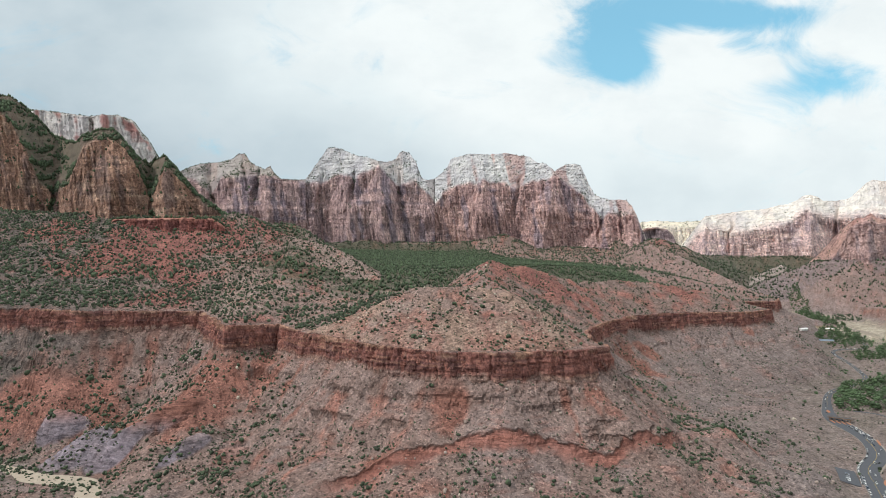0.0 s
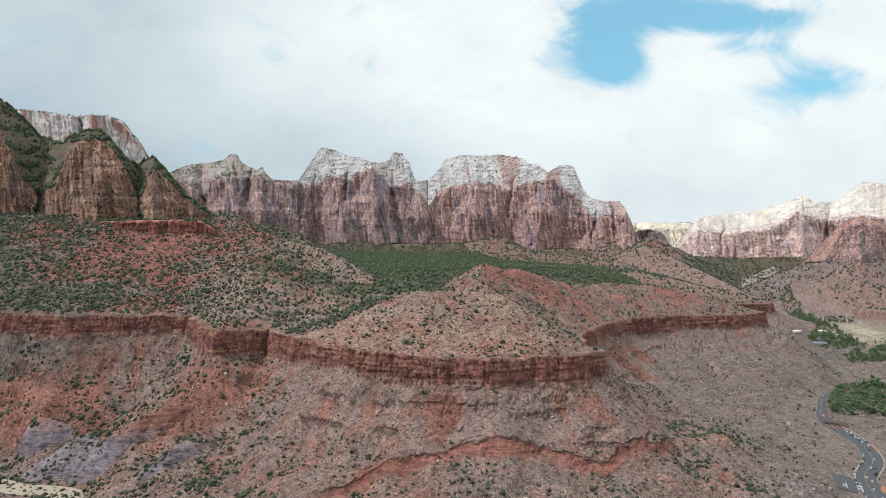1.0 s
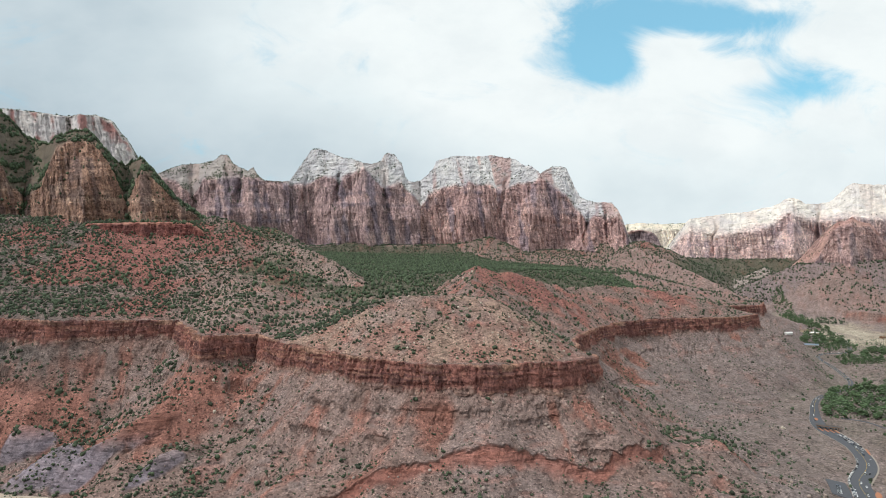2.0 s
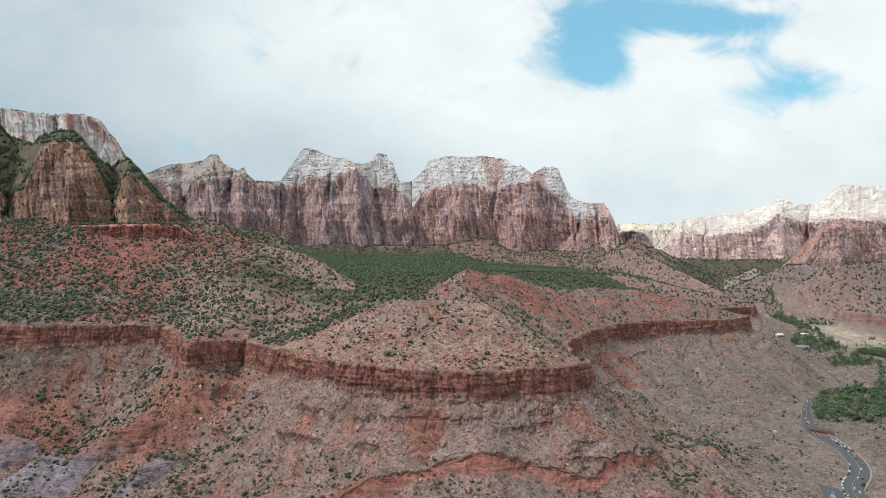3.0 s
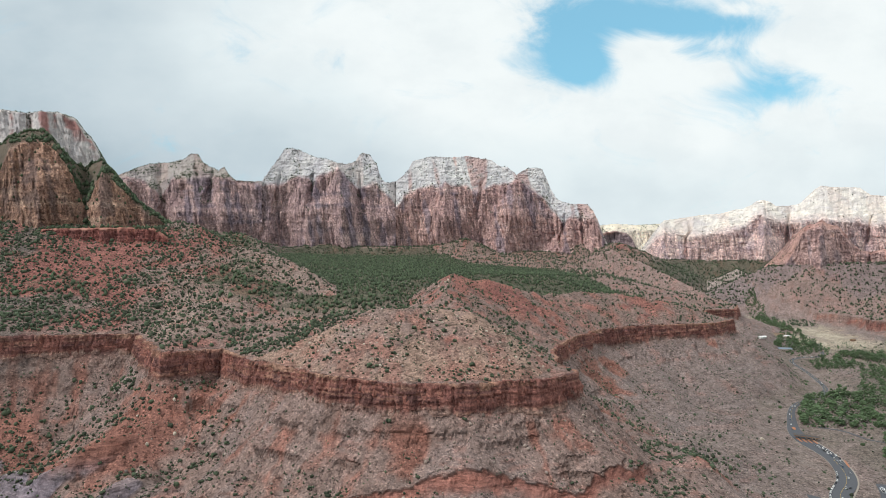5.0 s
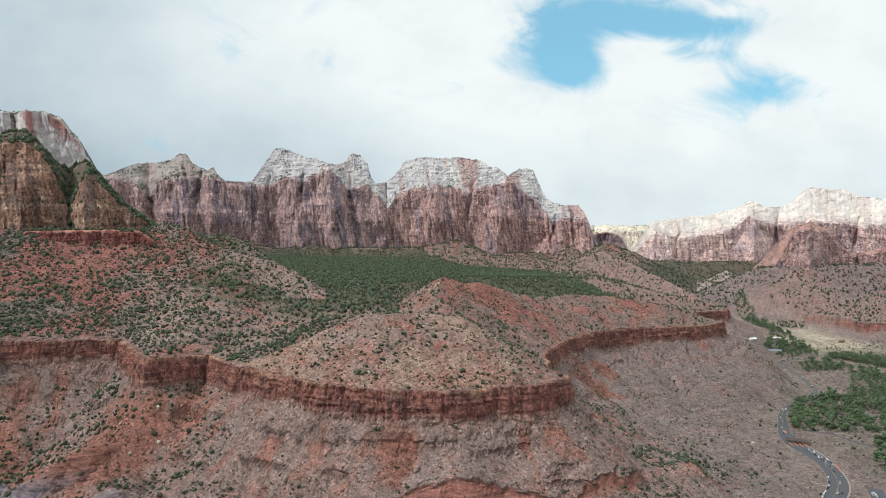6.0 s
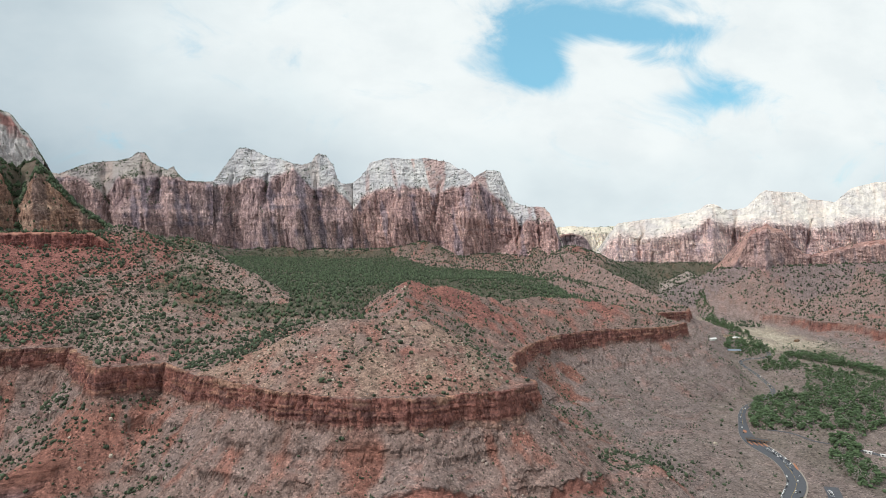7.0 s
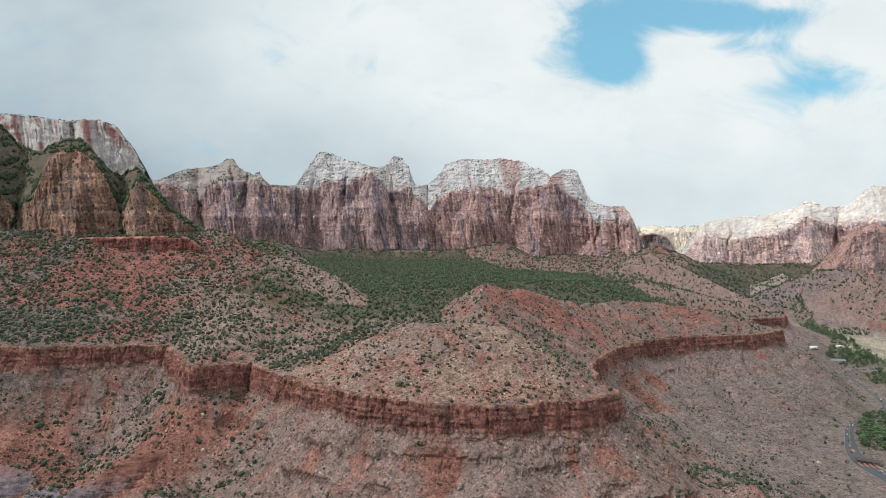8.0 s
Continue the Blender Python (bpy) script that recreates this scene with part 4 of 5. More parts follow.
def rim_wall():
    """The sandstone band: bedded rock that stands along the rim of the bench, cut into stretches at its joints."""
    line = np.array([p for p in RIM if p[0] > -800] + RIM_FAR[1:4], float)
    run = np.concatenate([[0], np.cumsum(np.hypot(*np.diff(line[:, :2], axis=0).T))])
    s = np.arange(0, run[-1], 0.85)
    x, y, zr = (np.interp(s, run, line[:, k]) for k in range(3))
    soft = np.hanning(31) / np.hanning(31).sum()
    edge = lambda v: np.convolve(np.pad(v, 15, mode="edge"), soft, mode="valid")
    x, y = edge(x), edge(y)
    tx, ty = np.gradient(x), np.gradient(y)
    n = np.hypot(tx, ty)
    ox, oy = ty / n, -tx / n
    lo, hi = np.full(s.shape, -30.0), np.full(s.shape, 30.0)
    for _ in range(14):
        mid = (lo + hi) / 2
        inside = rim_inset(x + ox * mid, y + oy * mid) > 0
        lo, hi = np.where(inside, mid, lo), np.where(inside, hi, mid)
    off = np.convolve(np.pad(lo, 4, mode="edge"), np.ones(9) / 9, mode="valid")
    px, py = x + ox * off, y + oy * off
    w1, w2 = fbm2(px / 160, py / 160, 3, 1), fbm2(px / 38, py / 38, 3, 5)
    tall = 23 * (1 + 0.5 * w1 + 0.3 * w2)
    rows = 30
    v = np.concatenate([np.linspace(-0.25, 1, rows - 4), [1.0, 1.0, 1.0, 1.0]])
    S, V = np.meshgrid(s, v, indexing="ij")
    T = tall[:, None]
    Z = zr[:, None] + 1.4 * noise2(S / 17, S * 0, 71) + 0.8 * broken(noise2(S / 5, S * 0 + 3, 72)) - T * (1 - V) + 0.3
    out = 2.0 + 4.6 * (1 - V)
    out = out + 0.9 * broken(noise3(S / 26, S * 0, Z / 2.4, 73)) + 0.9 * broken(noise3(S / 60, S * 0 + 5, Z / 5.5, 74))
    out = out + 2.2 * broken(noise2(S / 9, Z / 30, 75)) + 1.2 * broken(noise2(S / 3.4, Z / 9, 76)) + 0.5 * broken(noise2(S / 1.8, Z / 1.5, 77))
    out = out - 2.5 * smooth(0.05, 0.0, np.abs(noise2(S / 21, Z / 80, 78)))
    back = np.concatenate([np.zeros(rows - 4), [0.6, 2.0, 4.5, 8.0]])[None]
    sink = np.concatenate([np.zeros(rows - 4), [-0.3, -0.5, -0.2, 2.5]])[None]
    out, Z = out - back, Z - sink
    X, Y = px[:, None] + ox[:, None] * out, py[:, None] + oy[:, None] * out
    bed = noise3(S / 220, S * 0, Z / 2.2, 81)
    blot = fbm2(S / 38, Z / 16, 3, 82)
    col = np.empty(S.shape + (3,), np.float32)
    col[:] = (0.255, 0.118, 0.098)
    col = blend(col, (0.36, 0.205, 0.150), smooth(0.04, 0.3, bed + 0.5 * blot) * 0.75)
    col = blend(col, (0.125, 0.068, 0.066), smooth(0.05, 0.3, -bed + blot) * 0.7)
    col = blend(col, (0.37, 0.235, 0.165), smooth(0.82, 0.96, V + 0.35 * blot) * smooth(-0.2, 0.2, noise2(S / 30, Z / 30, 83)) * 0.7)
    col = blend(col, (0.30, 0.215, 0.18), smooth(0.15, -0.1, V + 0.25 * blot) * 0.8)
    rgba = np.concatenate([col, np.full(S.shape + (1,), 0.8)], -1).reshape(-1, 4)
    co = np.stack([X, Y, Z], -1).reshape(-1, 3)
    a, b = np.meshgrid(np.arange(len(s) - 1), np.arange(rows - 1), indexing="ij")
    quads = np.stack([a * rows + b, (a + 1) * rows + b, (a + 1) * rows + b + 1, a * rows + b + 1], -1)
    top = tagged(new("cliff_band"), "band of dark red bedded sandstone along the bench rim", "cliff", kind="structure")
    mat = cliff_material("band_rock", 1.05)
    cuts = np.linspace(0, len(s) - 1, 25).astype(int)
    for i, j in zip(cuts, cuts[1:]):
        sheet_mesh("rock_face", co, quads[i:j].reshape(-1, 4), rgba, mat).parent = top


rim_wall()
FORMS = {0: ("ground", "bare clay valley, benches and slopes below the cliffs", "ground"), 1: ("knoll", "rubble-strewn tan knoll on the sandstone bench", "knoll"),
         2: ("talus_slope", "red clay and brush slope at the mountain foot", 181), 3: ("talus_slope", "stony brush slope at the cliff foot", 121), 5: ("talus_slope", "wooded slope at the cliff foot", 141),
         6: ("talus_slope", "brushy dark slope at the butte's foot", 171), 9: ("clay_ridge", "ridge of bare red clay behind the knoll", "ridge"), 10: ("rim_rock", "bare rock at the rim of the benches", "rock"),
         11: ("sun_toned_hill", "low stony hill at the canyon mouth, sunlight painted into its tone", "hill")}


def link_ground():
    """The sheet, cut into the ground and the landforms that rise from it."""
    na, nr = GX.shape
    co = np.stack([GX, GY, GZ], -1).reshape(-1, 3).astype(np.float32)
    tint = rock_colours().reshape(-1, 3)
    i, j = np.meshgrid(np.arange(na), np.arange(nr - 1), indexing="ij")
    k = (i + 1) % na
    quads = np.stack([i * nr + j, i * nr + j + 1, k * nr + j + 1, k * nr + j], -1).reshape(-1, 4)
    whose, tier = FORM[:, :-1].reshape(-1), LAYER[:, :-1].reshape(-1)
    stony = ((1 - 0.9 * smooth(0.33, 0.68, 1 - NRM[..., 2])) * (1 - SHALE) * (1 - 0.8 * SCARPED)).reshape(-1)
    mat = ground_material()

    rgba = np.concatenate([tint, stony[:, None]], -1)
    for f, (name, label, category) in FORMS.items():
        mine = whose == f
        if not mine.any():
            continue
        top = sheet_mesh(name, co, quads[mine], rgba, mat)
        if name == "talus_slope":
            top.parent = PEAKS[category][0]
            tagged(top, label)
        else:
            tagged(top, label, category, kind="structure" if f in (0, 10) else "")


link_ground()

# ---- helpers for the things ----
GAZ = np.arctan2(GX, GY)
_colaz = np.unwrap(np.concatenate([np.linspace(-46, 52, 1340), np.linspace(54, 312, 110)]) * math.pi / 180)


def z_at(x, y):
    """Height of the built ground at one place."""
    a = math.atan2(x, y)
    i = int(np.argmin(np.abs(_colaz[:1340] - a)))
    rr = np.hypot(GX[i], GY[i])
    order = np.argsort(rr)
    return float(np.interp(math.hypot(x, y), rr[order], GZ[i][order]))


def mesh_of(name, verts, faces, mat):
    mesh = bpy.data.meshes.new(name)
    mesh.from_pydata([tuple(v) for v in verts], [], [tuple(f) for f in faces])
    mesh.materials.append(mat)
    return mesh


def part(name, bm, material, parent, label=""):
    """Links a bmesh as one mesh object under a thing or a part."""
    mesh = bpy.data.meshes.new(name)
    bm.to_mesh(mesh)
    bm.free()
    mesh.materials.append(material)
    ob = new(name, mesh)
    ob.parent = parent
    return tagged(ob, label)


def box(bm, x0, y0, z0, x1, y1, z1, taper=0.0):
    """A block, narrower at its top by taper."""
    lo = [bm.verts.new(p) for p in ((x0, y0, z0), (x1, y0, z0), (x1, y1, z0), (x0, y1, z0))]
    hi = [bm.verts.new(p) for p in ((x0 + taper, y0 + taper, z1), (x1 - taper, y0 + taper, z1), (x1 - taper, y1 - taper, z1), (x0 + taper, y1 - taper, z1))]
    bm.faces.new(lo[::-1])
    bm.faces.new(hi)
    for i in range(4):
        j = (i + 1) % 4
        bm.faces.new((lo[i], lo[j], hi[j], hi[i]))
    return bm


def plain(name, colour, rough=0.7, metal=0.0, vary=0.25, scale=1.5, island=False):
    """A painted or natural surface with grain and uneven wear."""
    mat = bpy.data.materials.new(name)
    mat.use_nodes = True
    tree = mat.node_tree
    node, put, calc, mixed, noisy, ramp, span = tree_tools(tree)
    bsdf = tree.nodes["Principled BSDF"]
    at = node("ShaderNodeTexCoord").outputs["Object"]
    tone = noisy(at, scale, 5.0, 0.65)
    if island:
        tone = calc("ADD", calc("MULTIPLY", tone, 0.4), calc("MULTIPLY", node("ShaderNodeNewGeometry").outputs["Random Per Island"], 0.6))
    lo, hi = tuple(c * (1 - vary) for c in colour), tuple(min(1, c * (1 + vary)) for c in colour)
    put(ramp(tone, [(0.2, lo), (0.8, hi)]), bsdf.inputs["Base Color"])
    bsdf.inputs["Roughness"].default_value, bsdf.inputs["Metallic"].default_value = rough, metal
    return mat


JUNIPER = plain("juniper_green", (0.055, 0.075, 0.042), 0.9, vary=0.6, scale=0.6, island=True)
PINYON = plain("pinyon_green", (0.056, 0.082, 0.042), 0.9, vary=0.55, scale=0.3, island=True)
COTTON = plain("cottonwood_green", (0.070, 0.112, 0.050), 0.85, vary=0.45, scale=0.3, island=True)
TWIGS = plain("bare_twigs", (0.20, 0.18, 0.155), 0.9, vary=0.4, scale=0.5, island=True)
BARK = plain("bark", (0.14, 0.11, 0.085), 0.95, vary=0.4, scale=3)
STONE = plain("boulder_stone", (0.285, 0.228, 0.195), 0.92, vary=0.45, scale=0.8, island=True)
PALE_STONE = plain("pale_stone", (0.50, 0.43, 0.35), 0.9, vary=0.25, scale=0.8)
ASPHALT = plain("asphalt", (0.080, 0.084, 0.096), 0.9, vary=0.2, scale=0.4)
KERB = plain("concrete", (0.30, 0.26, 0.22), 0.85, vary=0.15)
DIRT = plain("dirt_track", (0.40, 0.33, 0.26), 0.95, vary=0.2, scale=0.2)
ISLAND = plain("red_paving", (0.40, 0.17, 0.09), 0.9, vary=0.2)
YELLOW = plain("yellow_paint", (0.55, 0.36, 0.06), 0.7)
WHITE_PAINT = plain("white_paint", (0.75, 0.74, 0.72), 0.5, vary=0.08)
DARK_ROOF = plain("dark_metal_roof", (0.05, 0.045, 0.045), 0.5, 0.4)
TIMBER = plain("brown_timber", (0.20, 0.12, 0.075), 0.8)
TAN_WALL = plain("tan_plaster", (0.45, 0.36, 0.27), 0.85, vary=0.12)
BLUE_ROOF = plain("blue_grey_roof", (0.22, 0.27, 0.33), 0.5, 0.2)
GLASS = plain("dark_glass", (0.02, 0.025, 0.03), 0.08, vary=0.05)
TYRE = plain("tyre_rubber", (0.02, 0.02, 0.02), 0.9)
CHROME = plain("wheel_alloy", (0.5, 0.5, 0.52), 0.3, 0.9)
LAMP_RED = plain("red_lens", (0.35, 0.02, 0.02), 0.3)

ICO_V = []
_g = (1 + 5 ** 0.5) / 2
for _s in (-1, 1):
    for _t in (-_g, _g):
        ICO_V += [(0, _s, _t), (_s, _t, 0), (_t, 0, _s)]
ICO_V = np.array(ICO_V) / math.hypot(1, _g)


def hull_faces(pts):
    """Triangles of the icosahedron over its twelve corners."""
    tri = []
    n = len(pts)
    d = np.linalg.norm(pts[:, None] - pts[None], axis=-1)
    near = d < 1.2
    for a in range(n):
        for b in range(a + 1, n):
            for c in range(b + 1, n):
                if near[a, b] and near[b, c] and near[a, c]:
                    up = np.dot(np.cross(pts[b] - pts[a], pts[c] - pts[a]), pts[a])
                    tri.append((a, b, c) if up > 0 else (a, c, b))
    return np.array(tri)


ICO_F = hull_faces(ICO_V)


def lumps(rng, spots, jag=0.28):
    """Irregular lumps, one per (x, y, z, rx, ry, rz): corners and triangles."""
    vs, fs = [], []
    for n, (x, y, z, rx, ry, rz) in enumerate(spots):
        v = ICO_V * (1 + rng.uniform(-jag, jag, (12, 1))) * (rx, ry, rz) + (x, y, z)
        vs.append(v)
        fs.append(ICO_F + 12 * n)
    return np.concatenate(vs), np.concatenate(fs)


def scatter_points(density, count_cap, seed):
    """Random places on the sheet with that many per square metre."""
    rng = np.random.default_rng(seed)
    ax, ay = GX[1:1340, :-1] - GX[:1339, :-1], GY[1:1340, :-1] - GY[:1339, :-1]
    bx, by = GX[:1339, 1:] - GX[:1339, :-1], GY[:1339, 1:] - GY[:1339, :-1]
    area = np.abs(ax * by - ay * bx)
    w = (area * density[:1339, :-1]).ravel()
    total = w.sum()
    n = int(min(total, count_cap))
    pick = rng.choice(w.size, n, p=w / total)
    i, j = np.unravel_index(pick, area.shape)
    u, v = rng.random(n), rng.random(n)

    def at(G):
        return (G[i, j] * (1 - u) + G[i + 1, j] * u) * (1 - v) + (G[i, j + 1] * (1 - u) + G[i + 1, j + 1] * u) * v

    return np.stack([at(GX), at(GY), at(GZ)], -1), rng


def stuff(name, label, category, templates, places, sizes, rng, mat, sink=0.1):
    """One mesh of many copies of a few shapes."""
    verts, faces, base = [], [], 0
    which = rng.integers(0, len(templates), len(places))
    turn = rng.uniform(0, math.tau, len(places))
    tall = rng.uniform(0.9, 1.45, len(places))
    for k, (tv, tf) in enumerate(templates):
        sel = np.nonzero(which == k)[0]
        if not len(sel):
            continue
        c, s, r, h = np.cos(turn[sel])[:, None], np.sin(turn[sel])[:, None], sizes[sel][:, None], tall[sel][:, None]
        x, y, z = tv[:, 0][None], tv[:, 1][None], tv[:, 2][None]
        v = np.stack([(x * c - y * s) * r + places[sel, 0:1], (x * s + y * c) * r + places[sel, 1:2], z * r * h + places[sel, 2:3] - sink * r], -1)
        verts.append(v.reshape(-1, 3))
        faces.append((tf[None] + (np.arange(len(sel)) * len(tv))[:, None, None] + base).reshape(-1, 3))
        base += len(sel) * len(tv)
    verts, faces = np.concatenate(verts).astype(np.float32), np.concatenate(faces).astype(np.int32)
    mesh = bpy.data.meshes.new(name)
    mesh.vertices.add(len(verts))
    mesh.vertices.foreach_set("co", verts.ravel())
    mesh.loops.add(faces.size)
    mesh.loops.foreach_set("vertex_index", faces.ravel())
    mesh.polygons.add(len(faces))
    mesh.polygons.foreach_set("loop_start", (np.arange(len(faces)) * 3).astype(np.int32))
    mesh.update(calc_edges=True)
    mesh.materials.append(mat)
    return tagged(new(name, mesh), label, category, kind="stuff")


# ---- shrubs ----
_r = np.random.default_rng(11)


def shrub_shape(n):
    spots = []
    for k in range(n):
        a = k * math.tau / n + _r.uniform(-0.4, 0.4)
        off = 0.0 if n == 1 else _r.uniform(0.25, 0.45)
        q = _r.uniform(0.55, 0.8) if n > 1 else 0.95
        spots.append((off * math.cos(a), off * math.sin(a), _r.uniform(0.45, 0.7), q * _r.uniform(0.8, 1.1), q * _r.uniform(0.8, 1.1), q * _r.uniform(0.7, 1.0)))
    return lumps(_r, spots)


SHRUBS = [shrub_shape(n) for n in (2, 2, 3, 2)]
DOTS = [shrub_shape(1) for _ in range(4)]
OCTA_F = np.array([(0, 2, 4), (2, 1, 4), (1, 3, 4), (3, 0, 4), (2, 0, 5), (1, 2, 5), (3, 1, 5), (0, 3, 5)])


def far_shape():
    """A small crown for trees that stand far off."""
    v = np.array([(1, 0, 0), (-1, 0, 0), (0, 1, 0), (0, -1, 0), (0, 0, 1.15), (0, 0, -0.7)]) * (1 + _r.uniform(-0.25, 0.25, (6, 1)))
    return v + (0, 0, 0.6), OCTA_F


FAR_DOTS = [far_shape() for _ in range(6)]

SECTOR = (GAZ > radians(-44)) & (GAZ < radians(50)) & (GR > 430)
clump = smooth(-0.25, 0.35, fbm2(GX / 45, GY / 45, 2, 81))
patchy = smooth(-0.3, 0.3, fbm2(GX / 140, GY / 140, 2, 83))
inside = INSET > 3
slope_ok = NRM[..., 2] > 0.62
bench = inside & slope_ok & (GY < 1330) & (LAYER < 300)
flat_top = (FORM == 0) & (INSET > 100) & (NRM[..., 2] > 0.93) & (GY > 860) & (GX > -620) & (GX < 560) & (GY < 2950 - 700 * smooth(100, 300, GX))
dens = np.zeros(GX.shape)
dens += np.where(bench & (GX < 60) & (FORM != 1) & (FORM != 9), (0.7 + 0.6 * clump) / 62 * (1.6 + 2.4 * smooth(-150, -480, GX)), 0)
gully = along(GX, GY, [(-200, 715), (-125, 775), (-75, 890), (-60, 960)])[0]
dens += np.where(bench, np.exp(-(gully / 16) ** 2) / 16, 0)
dens += np.where(bench & (FORM == 1), (0.3 + clump) / 42, 0)
dens += np.where(bench & (GX >= 60) & (FORM != 1) & (FORM != 9), (0.2 + clump) / 110, 0)
dens += np.where(bench & (FORM == 9), (0.3 + clump) / 85, 0)
dens = np.where(flat_top, 0, dens)
low = (INSET <= -8) & slope_ok & (GY < 1500)
dens += np.where(low & (GX < 330), (0.06 + clump ** 2) / 190, 0)
dens += np.where(low & (GX < -170), (0.2 + clump) / 36, 0)
dens += np.where(low & (GX >= 330), (0.06 + clump ** 2) / 260, 0)
dens += np.where(low & (GZ < 66) & (GX < 330), (0.12 + clump) * smooth(66, 45, GZ) / 40, 0)
dens += np.where(low, np.exp(-((GX - 320) / 70) ** 2 - ((GY - 680) / 45) ** 2) * (0.2 + clump) / 16, 0)
red_clay = np.exp(-((GX + 500) / 100) ** 2 - ((GY - 1010) / 90) ** 2)
dens = np.where(SECTOR, dens * (1 - 0.72 * red_clay), 0)
near_pts, near_rng = scatter_points(dens * 1.5, 36000, 3)
near_size = near_rng.gamma(4.0, 0.30, len(near_pts)).clip(0.5, 3.0) * np.where((near_pts[:, 0] < -60) & (near_pts[:, 1] > 720), 1.12, 1.0)
dens_top = np.where(SECTOR & flat_top, (0.5 + 0.5 * patchy) / 13 * smooth(3400, 1400, GY) + 0.01, 0)
top_pts, top_rng = scatter_points(dens_top, 24000, 4)
top_size = top_rng.gamma(6, 0.34, len(top_pts)).clip(0.9, 3.6)
dens_far = np.where(SECTOR & (GAZ < radians(48)) & (inside | np.isin(FORM, (3, 5, 6, 11))) & (GY >= 1330) & (NRM[..., 2] > 0.55) & (LAYER < 300) & ~flat_top & (GY < 3300) & (GAZ > radians(-38)), (0.3 + clump) / np.where(np.isin(FORM, (3, 5, 6)), np.where(FORM == 3, 15, 26), np.where((GY > 2350) & (GX > 1100), 22, np.where(GX > 1330, 40, 48))), 0)
far_pts, far_rng = scatter_points(dens_far, 42000, 5)
far_size = far_rng.gamma(5, 0.44, len(far_pts)).clip(1.3, 4.2) * np.where(far_pts[:, 1] > 1900, 1.15, 0.95)
low_dens = np.where(SECTOR & slope_ok & (GY < 1500) & (GZ > 6) & (FORM != 10) & (LAYER < 330), (0.25 + clump) / 30 * np.where(INSET > 0, 1.3, 1.0), 0) * (1 - 0.85 * SCARPED) * (1 - SHALE) * (1 - 0.5 * red_clay)
scrub_pts, scrub_rng = scatter_points(low_dens, 26000, 6)

order = np.argsort(np.hypot(near_pts[:, 0], near_pts[:, 1]))
singles, rest = order[:280], order[280:]


def juniper(k):
    v, f = SHRUBS[k]
    top = new("juniper_shrub", mesh_of("juniper_shrub", v, f, JUNIPER))
    bm = bmesh.new()
    bmesh.ops.create_cone(bm, segments=6, radius1=0.12, radius2=0.07, depth=0.7, matrix=Matrix.Translation((0, 0, 0.1)))
    part("trunk", bm, BARK, top, "short gnarled grey-brown trunk")
    return tagged(top, "rounded dark green juniper shrub on stony clay", "shrub", "junipers of the lower slope")


firsts = [juniper(k) for k in range(4)]
for n, s in enumerate(singles):
    x, y, z = near_pts[s]
    m = pose(x, y, z - 0.1, 0, 0, near_rng.uniform(0, 360))
    ob = firsts[n] if n < 4 else copy_thing(firsts[n % 4], m)
    ob.matrix_basis = m @ Matrix.Scale(float(near_size[s]), 4)
stuff("brush", "dark green juniper and pinyon scrub dotting the slopes", "scrub", SHRUBS, near_pts[rest[:6000]], near_size[rest[:6000]], near_rng, JUNIPER)
stuff("hillside_brush", "dark green juniper scrub on the upper slopes", "scrub", DOTS, near_pts[rest[6000:]], near_size[rest[6000:]], near_rng, JUNIPER)
stuff("low_scrub", "small grey-green bushes dotted over clay and stones", "scrub", FAR_DOTS, scrub_pts, scrub_rng.gamma(4, 0.18, len(scrub_pts)).clip(0.3, 1.3), scrub_rng, JUNIPER)
stuff("bench_wood", "dense dark green pinyon wood on the high bench", "woodland", FAR_DOTS, top_pts, top_size, top_rng, PINYON)
stuff("distant_brush", "dark green scrub on far foothills and cliff tops", "scrub", FAR_DOTS, far_pts, far_size, far_rng, JUNIPER)

for seed, (top, X, Y, Z, soft, trees, grain) in PEAKS.items():
    if trees:
        pts, rng = scatter_on(X, Y, Z, soft ** 2.5 * trees * 1.6, 14000 if grain < 2 else 7000, seed)
        stuff("ledge_scrub", "dark green scrub and small pines on cliff ledges", "scrub", FAR_DOTS, pts, rng.gamma(6, 0.36, len(pts)).clip(1.0, 4.0) * (1.0 if grain < 2 else 0.5 + 0.13 * grain), rng, PINYON)

# ---- boulders ----


def boulder_shape():
    v, f = lumps(_r, [(0, 0, 0.25, 1, _r.uniform(0.55, 0.95), _r.uniform(0.45, 0.8))], 0.12)
    flat = 0.62
    v = np.clip(v, (-flat, -flat * 0.8, -0.4), (flat, flat * 0.8, 0.68)) + _r.uniform(-0.12, 0.12, v.shape)
    return v, f


ROCKS = [boulder_shape() for _ in range(6)]
rock_dens = np.where(SECTOR & (INSET < -6) & (GY < 1250) & (GZ > 6) & slope_ok, (0.15 + clump + patchy) / 40, 0)
rock_dens += np.where(SECTOR & bench & (FORM == 1), 1 / 45, 0)
rock_dens += np.where(SECTOR & bench & (FORM != 1) & (GX < 500), 1 / 320, 0)
rock_pts, rock_rng = scatter_points(rock_dens, 13000, 9)
rock_size = (0.45 * rock_rng.pareto(2.4, len(rock_pts)) + 0.4).clip(0.4, 2.8)
stuff("rubble", "scattered tan and brown sandstone rubble on clay", "rubble", ROCKS, rock_pts, rock_size, rock_rng, STONE, 0.05)
